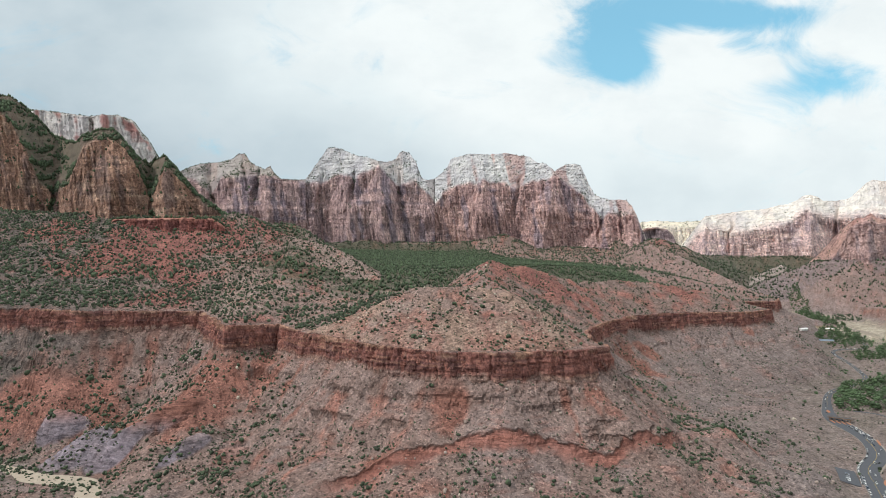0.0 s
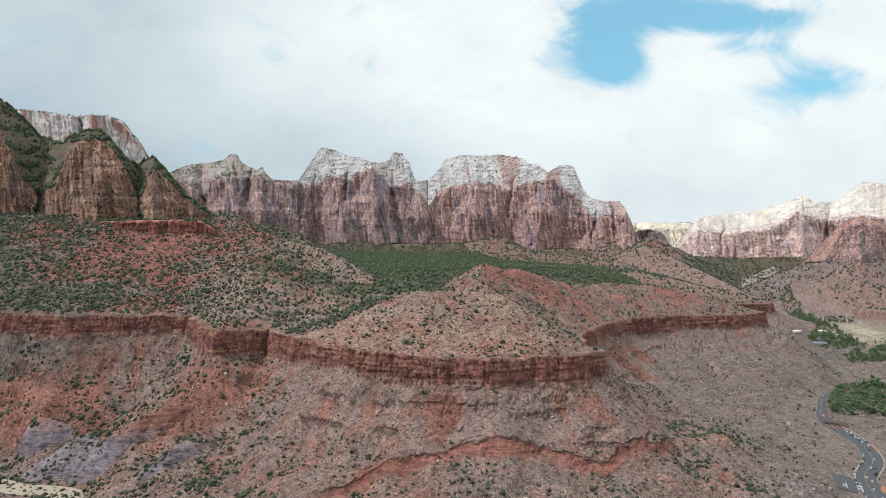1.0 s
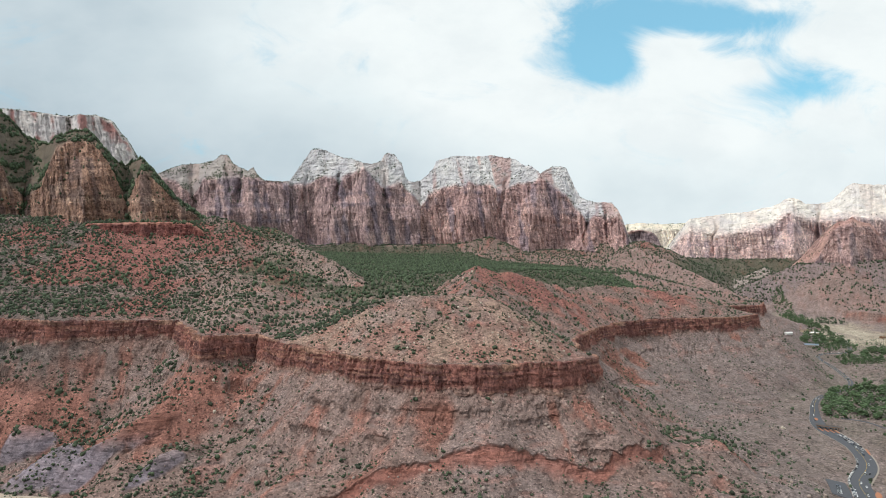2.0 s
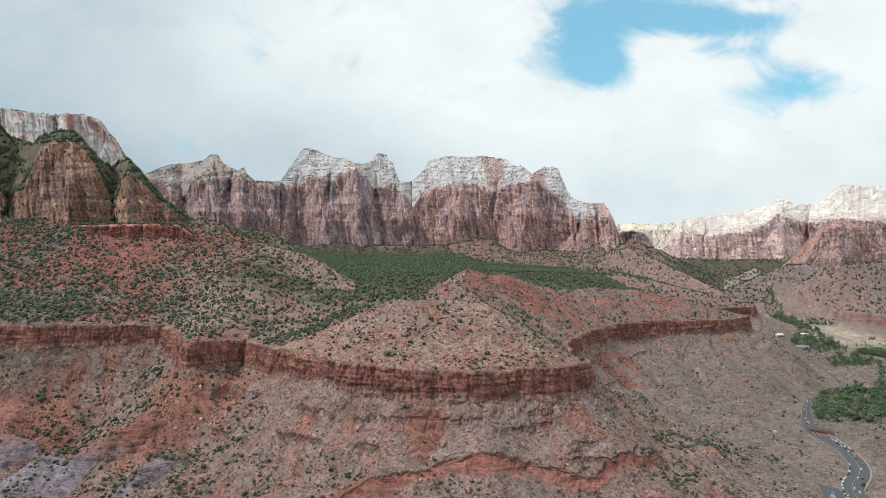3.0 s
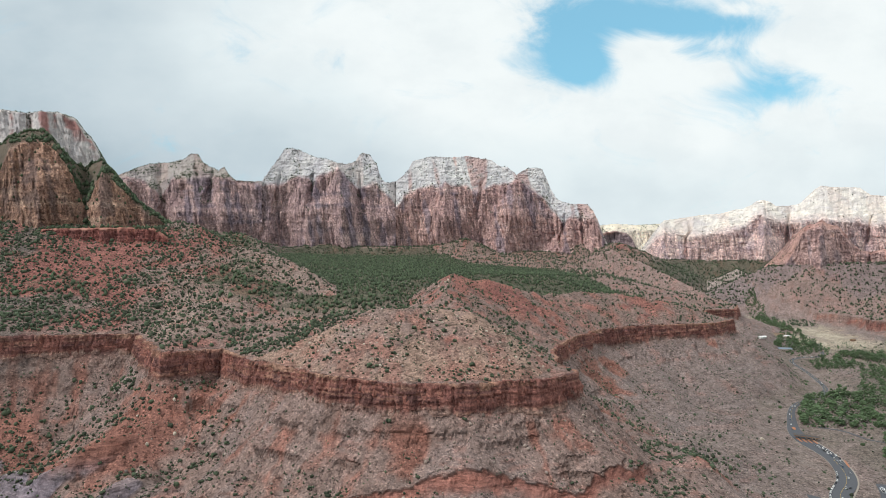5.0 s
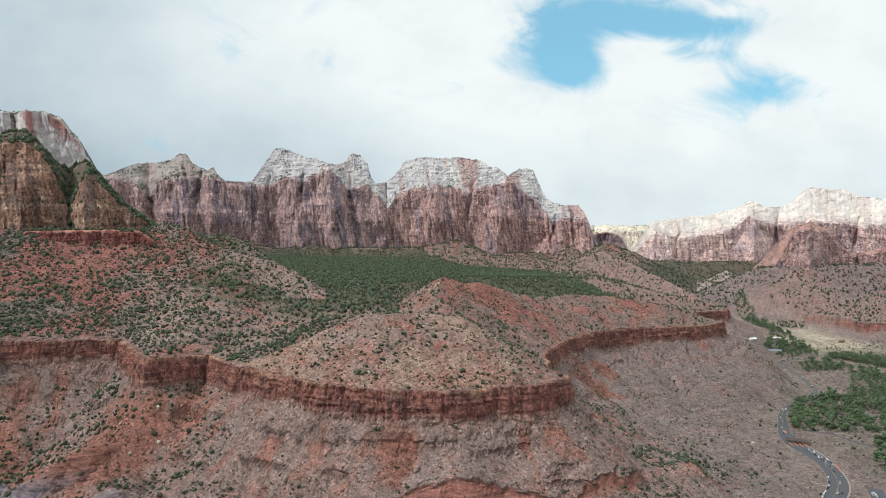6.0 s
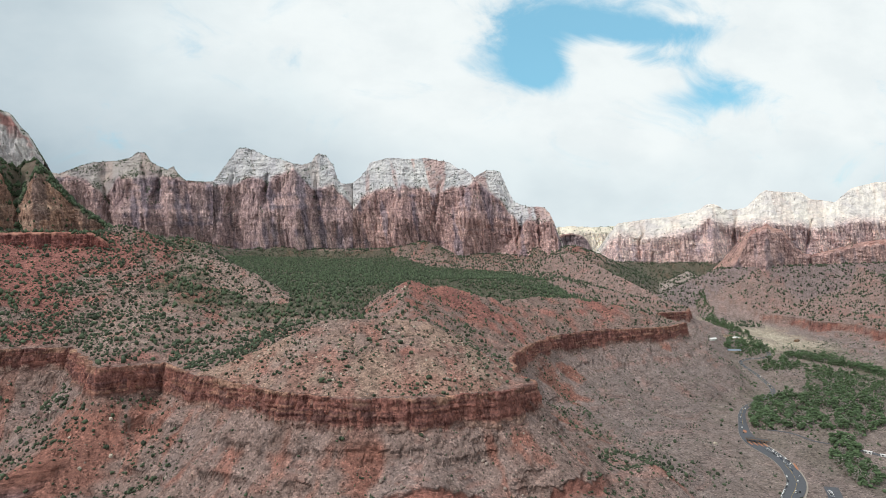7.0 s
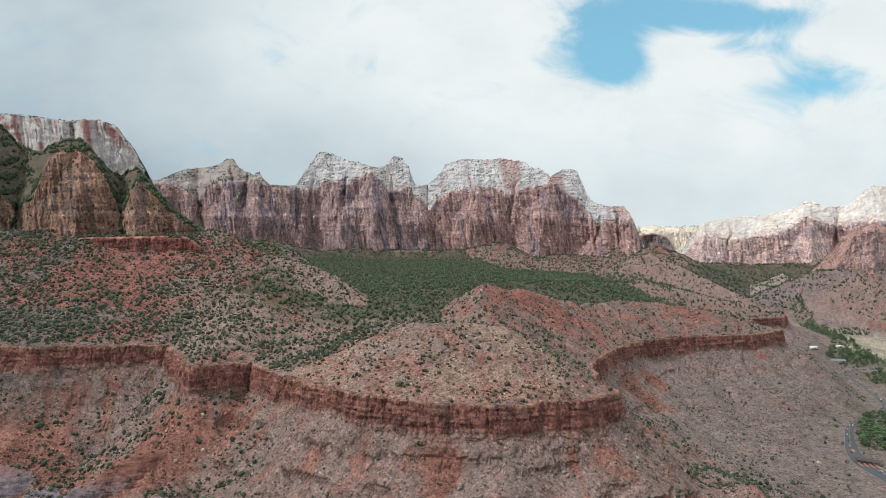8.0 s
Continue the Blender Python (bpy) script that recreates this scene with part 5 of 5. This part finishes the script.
BIG = [(76, 497, 4.6), (38, 655, 3.4), (-18, 668, 2.4), (92, 672, 2.6), (-4, 640, 2.2), (118, 640, 2.8), (148, 645, 2.6), (62, 690, 3.2), (30, 694, 3.0), (-40, 660, 2.0), (76, 640, 2.0), (40, 612, 2.0),
       (-250, 700, 4.2), (-262, 660, 3.6), (-240, 676, 4.4), (20, 690, 2.6), (66, 935, 5), (70, 941, 4), (55, 930, 3.6), (480, 790, 5.5), (-330, 745, 2.6), (-285, 690, 2.8), (-150, 560, 2.5), (110, 500, 2.4), (14, 492, 2.8)]
for n, (x, y, s) in enumerate(BIG):
    v, f = ROCKS[n % 6]
    ob = new("boulder", mesh_of("boulder", v * (1, 1, 1.25), f, PALE_STONE))
    ob.matrix_basis = pose(x, y, z_at(x, y) - 0.15 * s, 0, 0, 57 * n) @ Matrix.Scale(s * 0.8, 4)
    tagged(ob, "large pale sandstone boulder lying on the slope", "boulder", "fallen boulders")

knoll_pts, knoll_rng = scatter_points(np.where(SECTOR & (FORM == 1) & (INSET > 10), 1 / 60 * (0.3 + smooth(-0.1, 0.3, fbm2(GX / 30, GY / 30, 2, 85))), 0) + np.where(SECTOR & (FORM == 2) & (GX > -330) & (GY < 1100), 1 / 900, 0), 110, 41)
for n, (x, y, z) in enumerate(knoll_pts):
    v, f = ROCKS[n % 6]
    s = float(knoll_rng.gamma(4, 0.34)) + 0.5
    ob = new("boulder", mesh_of("boulder", v * (1, 1, 1.2), f, PALE_STONE))
    ob.matrix_basis = pose(x, y, z - 0.2 * s, 0, 0, 41 * n) @ Matrix.Scale(s * 0.8, 4)
    tagged(ob, "pale sandstone boulder among the rubble of the knoll", "boulder", "boulders on the knoll")

# ---- valley trees ----


def cottonwood(name, mat, leafy, seed, label):
    rng = np.random.default_rng(seed)
    tree = new(name)
    bm = bmesh.new()
    bmesh.ops.create_cone(bm, segments=7, radius1=0.42, radius2=0.2, depth=4.2, matrix=Matrix.Translation((0, 0, 1.8)))
    for k in range(5):
        a = k * 72 + rng.uniform(-20, 20)
        lean = pose(0, 0, 3.0 + 0.3 * k, 0, 0, a) @ pose(0, 0, 0, 0, 48, 0) @ Matrix.Translation((0, 0, 1.6))
        bmesh.ops.create_cone(bm, segments=5, radius1=0.16, radius2=0.05, depth=3.4, matrix=lean)
    part("trunk", bm, BARK, tree)
    spots = []
    for k in range(34 if leafy else 24):
        a, q, h = rng.uniform(0, math.tau), 3.9 * math.sqrt(rng.random()), rng.uniform(2.6, 8.6)
        q *= math.sqrt(max(0.08, 1 - ((h - 5.2) / 3.9) ** 2)) * rng.uniform(0.7, 1.2)
        s = rng.uniform(0.7, 1.45) if leafy else rng.uniform(0.4, 0.8)
        spots.append((q * math.cos(a), q * math.sin(a), h, s * 1.15, s, s * 0.75))
    v, f = lumps(rng, spots, 0.4)
    crown = new("crown", mesh_of("crown", v, f, mat))
    crown.parent = tree
    return tagged(tree, label, "tree", "riverside trees"), (v, f)


GREEN_TREES = [cottonwood("cottonwood_tree", COTTON, True, 100 + k, "leafy green cottonwood on the valley floor") for k in range(4)]
GREY_TREES = [cottonwood("bare_tree", TWIGS, False, 200 + k, "grey leafless tree beside the river") for k in range(2)]
GROVES = [([(654, 965), (708, 1007), (759, 1026), (788, 983), (728, 890), (705, 835), (674, 820), (637, 832), (600, 842), (585, 862)], 193, 0.24),
          ([(667, 806), (701, 810), (671, 766), (633, 703), (619, 670), (582, 632), (561, 645), (585, 698), (613, 746)], 73, 0.37),
          ([(722, 833), (782, 862), (857, 903), (900, 980), (860, 960), (794, 842), (735, 814), (693, 787)], 64, 0.42),
          ([(1290, 2180), (1330, 2170), (1205, 1860), (1145, 1690), (1105, 1560), (1060, 1430), (1010, 1360), (970, 1370), (1030, 1480), (1090, 1700), (1150, 1870)], 177, 0.17),
          ([(1010, 1360), (1060, 1345), (1120, 1335), (1105, 1240), (1120, 1190), (1110, 1110), (1060, 1110), (1070, 1200), (1060, 1260), (1020, 1300)], 170, 0.2),
          ([(854, 1224), (900, 1255), (960, 1290), (990, 1240), (910, 1160), (880, 1180)], 64, 0.32),
          ([(910, 1160), (1000, 1200), (1040, 1120), (1000, 1010), (920, 950), (860, 940), (900, 1060)], 150, 0.30),
          ([(780, 1000), (860, 1080), (900, 1050), (850, 950), (790, 890), (760, 930)], 120, 0.40),
          ([(900, 1400), (960, 1470), (1040, 1520), (1060, 1450), (1000, 1380), (930, 1350)], 72, 0.17),
          ([(705, 835), (760, 900), (800, 960), (830, 930), (780, 865), (722, 820)], 90, 0.40)]
tree_rng = np.random.default_rng(23)
spots = []
for ring, count, grey in GROVES:
    xs, ys = [p[0] for p in ring], [p[1] for p in ring]
    tries = 0
    got = []
    while len(got) < count and tries < 3000:
        tries += 1
        x, y = tree_rng.uniform(min(xs), max(xs)), tree_rng.uniform(min(ys), max(ys))
        if within(np.array([x]), np.array([y]), ring)[0] and all((x - a) ** 2 + (y - b) ** 2 > 16 for a, b, _ in got):
            got.append((x, y, tree_rng.random() < grey))
    spots += got
spots.sort(key=lambda p: math.hypot(p[0], p[1]))
used = {}
extra = {True: [], False: []}
for n, (x, y, grey) in enumerate(spots):
    s = tree_rng.uniform(0.85, 1.45)
    if n >= 290:
        extra[grey].append((x, y, z_at(x, y), s))
        continue
    pool = GREY_TREES if grey else GREEN_TREES
    k = n % len(pool)
    tree = pool[k][0]
    m = pose(x, y, z_at(x, y) - 0.15, 0, 0, tree_rng.uniform(0, 360))
    if tree.name in used:
        tree = copy_thing(tree, m)
    used[tree.name] = 1
    tree.matrix_basis = m @ Matrix.Scale(s, 4)


def thin(shape):
    """Every second lump of a crown, for the trees farther off."""
    v, f = shape
    n = len(v) // 12 // 2
    return (v.reshape(-1, 12, 3)[:n * 2:2] * 1.06).reshape(-1, 3), f[:n * 20]


for grey, label in ((True, "grey leafless thicket by the river"), (False, "band of green cottonwoods along the river")):
    if extra[grey]:
        e = np.array(extra[grey])
        stuff("thicket" if grey else "riverside_wood", label, "trees", [thin(t[1]) for t in (GREY_TREES if grey else GREEN_TREES)], e[:, :3], e[:, 3], tree_rng, TWIGS if grey else COTTON, 0)

under = np.zeros(GX.shape, bool)
for ring, count, grey in GROVES:
    under |= within(GX, GY, ring)
grow_pts, grow_rng = scatter_points(np.where(under & SECTOR, 1 / 26, 0) + np.where(SECTOR & (INSET < -120) & (GX > 600) & (GX < 1300) & (GY < 1500) & (GZ < 14), clump / 160, 0), 5000, 31)
away = along(grow_pts[:, 0], grow_pts[:, 1], ROAD)[0] > 13
stuff("undergrowth", "green and grey bushes on the valley floor", "bushes", DOTS, grow_pts[away], grow_rng.gamma(5, 0.28, len(grow_pts))[away].clip(0.5, 3), grow_rng, COTTON)

# ---- road, wash and tracks ----


def curve_points(line, step=6.0):
    """A smooth run of points through a line's corners (all columns)."""
    P = [np.array(p, float) for p in line]
    P = [2 * P[0] - P[1]] + P + [2 * P[-1] - P[-2]]
    out = []
    for a, b, c, d in zip(P, P[1:], P[2:], P[3:]):
        n = max(2, int(np.linalg.norm((c - b)[:2]) / step))
        for k in range(n):
            t = k / n
            out.append(0.5 * (2 * b + (c - a) * t + (2 * a - 5 * b + 4 * c - d) * t * t + (3 * b - a - 3 * c + d) * t ** 3))
    out.append(P[-2])
    return np.array(out)


def strip(name, line, left, right, up, thick, mat, parent=None, label="", category="", kind="", drape=False):
    """A band along a line of x, y, z and half width: from left to right in half widths, its top up above the line."""
    rows = curve_points(line)
    t = np.gradient(rows[:, :2], axis=0)
    t /= np.linalg.norm(t, axis=1, keepdims=True)
    side = np.stack([t[:, 1], -t[:, 0]], -1)
    verts, faces = [], []
    for (x, y, z, h), (sx, sy) in zip(rows, side):
        a, b = left(h), right(h)
        for e in (a, b):
            px, py = x + e * sx, y + e * sy
            base = (z_at(px, py) if drape else z) + up
            verts += [(px, py, base), (px, py, base - thick)]
    for k in range(len(rows) - 1):
        a, b = 4 * k, 4 * k + 4
        faces += [(a, b, b + 2, a + 2), (a + 1, a + 3, b + 3, b + 1), (a, a + 1, b + 1, b), (a + 2, b + 2, b + 3, a + 3)]
    n = len(verts) - 4
    faces += [(0, 2, 3, 1), (n, n + 1, n + 3, n + 2)]
    ob = new(name, mesh_of(name, verts, faces, mat))
    ob.parent = parent
    return tagged(ob, label, category, kind=kind)


road_line = [(x, y, z, h) for (x, y, z), h in zip(ROAD, ROAD_HALF)]
road = strip("road", road_line, lambda h: -h, lambda h: h, 0.05, 0.6, ASPHALT, None, "dark asphalt park road winding up the valley", "road", "structure")
strip("centre_line", road_line[:6], lambda h: -0.2, lambda h: 0.02, 0.062, 0.008, YELLOW, road, "double yellow centre line")
strip("centre_line", road_line[9:], lambda h: -0.1, lambda h: 0.1, 0.062, 0.008, YELLOW, road)
strip("kerb", road_line, lambda h: -h - 0.4, lambda h: -h, 0.18, 0.7, KERB, road, "pale concrete kerb")
strip("kerb", road_line[2:8], lambda h: h, lambda h: h + 1.6, 0.18, 0.7, KERB, road)
strip("wash", [(x, y, z, 6.5 + 5 * (x > -425)) for x, y, z in WASH], lambda h: -h, lambda h: h, 0.0, 0.5, DIRT, None, "pale gravel track along the wash", "track", "structure")
strip("footpath", [(603, 850, 0, 2.2), (623, 825, 0, 2.2), (633, 795, 0, 2.2), (650, 778, 0, 2.2), (680, 735, 0, 4), (700, 700, 0, 4)], lambda h: -h, lambda h: h, 0.25, 0.6, ASPHALT, None, "narrow asphalt lane past the trees", "lane", "structure", True)
lot = strip("parking_lot", [(415, 588, 0, 9), (424, 604, 0, 9), (436, 628, 0, 9)], lambda h: -h, lambda h: h, 0.5, 1.0, ASPHALT, None, "small asphalt parking lot beside the road", "parking lot", "structure", True)
lot_b = strip("parking_lot", [(484, 622, 0, 8), (498, 640, 0, 8), (514, 664, 0, 8)], lambda h: 2 * h - 2, lambda h: 4 * h - 4, 0.5, 1.0, ASPHALT, None, "small asphalt parking lot beside the road", "parking lot", "structure", True)

# ---- cars ----


def car(colour, label, tall=1.0):
    mat = plain("car_paint", colour, 0.3, 0.2, vary=0.06)
    top = new("car")
    bm = bmesh.new()
    box(bm, -2.25, -0.9, 0.32, 2.25, 0.9, 0.92, 0.05)
    bmesh.ops.bevel(bm, geom=bm.edges[:], offset=0.09, segments=1, affect="EDGES")
    body = part("body", bm, mat, top)
    bm = bmesh.new()
    box(bm, -1.75, -0.82, 0.9, 1.0, 0.82, 0.9 + 0.55 * tall, 0.22)
    cabin = part("cabin", bm, GLASS, top, "dark glazed cabin")
    bm = bmesh.new()
    box(bm, -1.5, -0.6, 0.9 + 0.55 * tall, 0.75, 0.6, 0.96 + 0.55 * tall, 0.05)
    part("roof", bm, mat, cabin)
    for sx in (-1.4, 1.4):
        for sy in (-0.86, 0.86):
            bm = bmesh.new()
            bmesh.ops.create_cone(bm, cap_ends=True, segments=10, radius1=0.34, radius2=0.34, depth=0.24, matrix=pose(sx, sy, 0.34, 90, 0, 0))
            wheel = part("wheel", bm, TYRE, top)
            bm = bmesh.new()
            bmesh.ops.create_cone(bm, cap_ends=True, segments=8, radius1=0.2, radius2=0.2, depth=0.27, matrix=pose(sx, sy, 0.34, 90, 0, 0))
            part("rim", bm, CHROME, wheel)
    return tagged(top, label, "car", "cars at the park entrance")


CARS = [car((0.75, 0.75, 0.74), "white car on the asphalt"), car((0.03, 0.03, 0.035), "black car on the asphalt"), car((0.30, 0.31, 0.33), "silver-grey car on the asphalt"),
        car((0.08, 0.11, 0.17), "dark blue car on the asphalt", 1.2), car((0.78, 0.78, 0.76), "tall white van on the asphalt", 1.6)]
road_rows = curve_points([(x, y, z, h) for (x, y, z), h in zip(ROAD, ROAD_HALF)], 3.0)
road_turn = np.degrees(np.arctan2(np.gradient(road_rows[:, 1]), np.gradient(road_rows[:, 0])))
car_rng = random.Random(5)
placed = 0


def park(x, y, z, turn):
    global placed
    m = pose(x, y, z, 0, 0, turn)
    first = CARS[car_rng.choice((0, 0, 1, 2, 2, 3, 4))]
    if first.get("stands"):
        ob = copy_thing(first, m)
    else:
        ob = first
        ob["stands"] = 1
    ob.matrix_basis = m
    placed += 1


for first in CARS:
    first["stands"] = 0


def beside(y0, y1, off, gap, chance=1.0):
    """Cars along the road between two y, off metres to its right."""
    last = None
    for (x, y, z, h), a in zip(road_rows, road_turn):
        if y0 < y < y1 and (last is None or math.hypot(x - last[0], y - last[1]) > gap):
            last = (x, y)
            if car_rng.random() < chance:
                ra = radians(a)
                o = off(h) if callable(off) else off
                park(x + o * math.sin(ra), y - o * math.cos(ra), z + 0.06, a + car_rng.choice((0, 180)))


beside(560, 690, lambda h: -h + 1.3, 6.2, 0.85)
beside(715, 785, 2.2, 7.0, 0.9)
beside(715, 780, 5.6, 7.5, 0.8)
beside(735, 785, 8.8, 8.0, 0.7)
beside(560, 720, 1.8, 34)
beside(570, 720, 5.4, 47)
beside(820, 960, -2.0, 26)
beside(1255, 1345, -1.8, 8.5)
beside(960, 1250, 1.8, 70)
for px, py, turn in [(418 + 1.6 * k, 596 + 2.6 * k, -30) for k in range(8)] + [(429 + 1.6 * k, 589 + 2.6 * k, -30) for k in range(9)]:
    park(px, py, z_at(px, py) + 0.5, turn)
for k in range(7):
    px, py = 503 + 1.5 * k, 634 + 2.5 * k
    park(px + 9, py - 6, z_at(px + 9, py - 6) + 0.5, -30)
for px, py in ((888, 1052), (893, 1056), (899, 1060), (906, 1058), (912, 1062), (880, 1049), (668, 880), (690, 905), (640, 872), (676, 742), (683, 735)):
    park(px, py, z_at(px, py) + 0.02, 20 * (px % 7))

# ---- entrance station ----


def entrance_canopy():
    top = new("entrance_canopy")
    top.matrix_basis = pose(552, 804, 0.05, 0, 0, -32)
    bm = bmesh.new()
    box(bm, -14.5, -4.2, 4.6, 14.5, 4.2, 5.2)
    bmesh.ops.bevel(bm, geom=bm.edges[:], offset=0.08, segments=1, affect="EDGES")
    roof = part("roof", bm, DARK_ROOF, top, "long dark flat metal roof")
    for s in (-1, 1):
        bm = bmesh.new()
        box(bm, -14.7, s * 4.3 - 0.12, 4.45, 14.7, s * 4.3 + 0.12, 5.35)
        part("fascia", bm, TIMBER, roof)
    for k in range(5):
        for s in (-2.8, 2.8):
            bm = bmesh.new()
            x = -12 + 6 * k
            box(bm, x - 0.25, s - 0.25, 0, x + 0.25, s + 0.25, 4.6)
            part("post", bm, TIMBER, top)
    return tagged(top, "long dark flat-roofed canopy over the entrance lanes", "canopy")


def kiosk(k):
    top = new("entrance_kiosk")
    c, s = math.cos(radians(-32)), math.sin(radians(-32))
    x = -9 + 6 * k
    top.matrix_basis = pose(552 + x * c, 804 + x * s, 0.25, 0, 0, -32)
    bm = bmesh.new()
    box(bm, -0.9, -2, 0, 0.9, 2, 1.1)
    part("wall", bm, TAN_WALL, top)
    bm = bmesh.new()
    box(bm, -0.85, -1.9, 1.1, 0.85, 1.9, 2.3)
    part("window", bm, GLASS, top)
    bm = bmesh.new()
    box(bm, -1.1, -2.3, 2.3, 1.1, 2.3, 2.55)
    part("roof", bm, DARK_ROOF, top)
    return tagged(top, "small tan ticket kiosk with dark windows", "kiosk", "entrance kiosks")


def traffic_island(x, y, half, wide, turn):
    bm = bmesh.new()
    n = 10
    ring = [(half * math.cos(a) * (1 if abs(math.cos(a)) < 0.9 else 1.05), wide * math.sin(a)) for a in [k * math.tau / n for k in range(n)]]
    lo, hi = [bm.verts.new((*p, 0)) for p in ring], [bm.verts.new((p[0] * 0.98, p[1] * 0.96, 0.22)) for p in ring]
    bm.faces.new(hi)
    for k in range(n):
        bm.faces.new((lo[k], lo[(k + 1) % n], hi[(k + 1) % n], hi[k]))
    mesh = bpy.data.meshes.new("traffic_island")
    bm.to_mesh(mesh)
    bm.free()
    mesh.materials.append(ISLAND)
    ob = new("traffic_island", mesh)
    ob.matrix_basis = pose(x, y, 0.05, 0, 0, turn)
    return tagged(ob, "raised red-paved traffic island between the lanes", "traffic island", "traffic islands")


entrance_canopy()
for k in range(4):
    kiosk(k)
    c, s = math.cos(radians(-32)), math.sin(radians(-32))
    x = -9 + 6 * k
    traffic_island(552 + x * c - 5 * s * -1, 804 + x * s - 5, 9, 1.3, 62 + 18)
traffic_island(568, 852, 7, 2.6, 62)
traffic_island(540, 716, 13, 1.4, 62)
traffic_island(455, 592, 10, 3, 55)

# ---- buildings in the valley ----


def house(x, y, wide, deep, tall, turn, wall_mat, roof_mat, label, flat=False):
    top = new("building")
    z = z_at(x, y)
    top.matrix_basis = pose(x, y, z - 0.2, 0, 0, turn)
    bm = bmesh.new()
    box(bm, -wide / 2, -deep / 2, 0, wide / 2, deep / 2, tall)
    part("wall", bm, wall_mat, top)
    bm = bmesh.new()
    if flat:
        box(bm, -wide / 2 - 0.5, -deep / 2 - 0.5, tall, wide / 2 + 0.5, deep / 2 + 0.5, tall + 0.5)
    else:
        w, d = wide / 2 + 0.6, deep / 2 + 0.6
        e = [bm.verts.new(p) for p in ((-w, -d, tall), (w, -d, tall), (w, d, tall), (-w, d, tall), (-w, 0, tall + deep * 0.28), (w, 0, tall + deep * 0.28))]
        for f in ((0, 1, 5, 4), (2, 3, 4, 5), (1, 2, 5), (3, 0, 4), (3, 2, 1, 0)):
            bm.faces.new([e[i] for i in f])
    part("roof", bm, roof_mat, top)
    n = max(2, int(wide / 5))
    for k in range(n):
        px = -wide / 2 + (k + 0.5) * wide / n
        bm = bmesh.new()
        box(bm, px - 1.0, -deep / 2 - 0.06, 1.0, px + 1.0, -deep / 2 + 0.1, 2.4)
        win = part("window", bm, GLASS, top)
        bm = bmesh.new()
        box(bm, px - 1.15, -deep / 2 - 0.14, 0.86, px + 1.15, -deep / 2 + 0.02, 1.0)
        part("sill", bm, WHITE_PAINT, win)
    return tagged(top, label, "building", "valley buildings")


house(997, 1507, 42, 16, 6, 8, TAN_WALL, WHITE_PAINT, "low pale building with a flat white roof", True)
house(975, 1490, 20, 12, 5, 8, TAN_WALL, TIMBER, "low tan building with a brown roof", True)
house(898, 1440, 22, 9, 4, 20, WHITE_PAINT, WHITE_PAINT, "long white shed beside the trees")
house(918, 1384, 30, 12, 4.5, -10, TAN_WALL, BLUE_ROOF, "tan building with a blue-grey gabled roof")
house(1042, 1492, 16, 10, 4, 30, TAN_WALL, DARK_ROOF, "small house with a dark roof among trees")
house(1022, 1445, 18, 9, 4, -15, TAN_WALL, BLUE_ROOF, "small house with a grey roof among trees")
house(1060, 1465, 14, 8, 4, 10, TAN_WALL, WHITE_PAINT, "small house with a pale roof among trees")
house(1199, 1516, 14, 9, 4, 25, TIMBER, TIMBER, "brown cabin at the edge of the meadow")
for k in range(4):
    house(668 + 12 * k, 744 - 13 * k, 8.5, 2.5, 2.9, -50 + 9 * k, WHITE_PAINT, WHITE_PAINT, "long white camper trailer parked beside the lane", True)
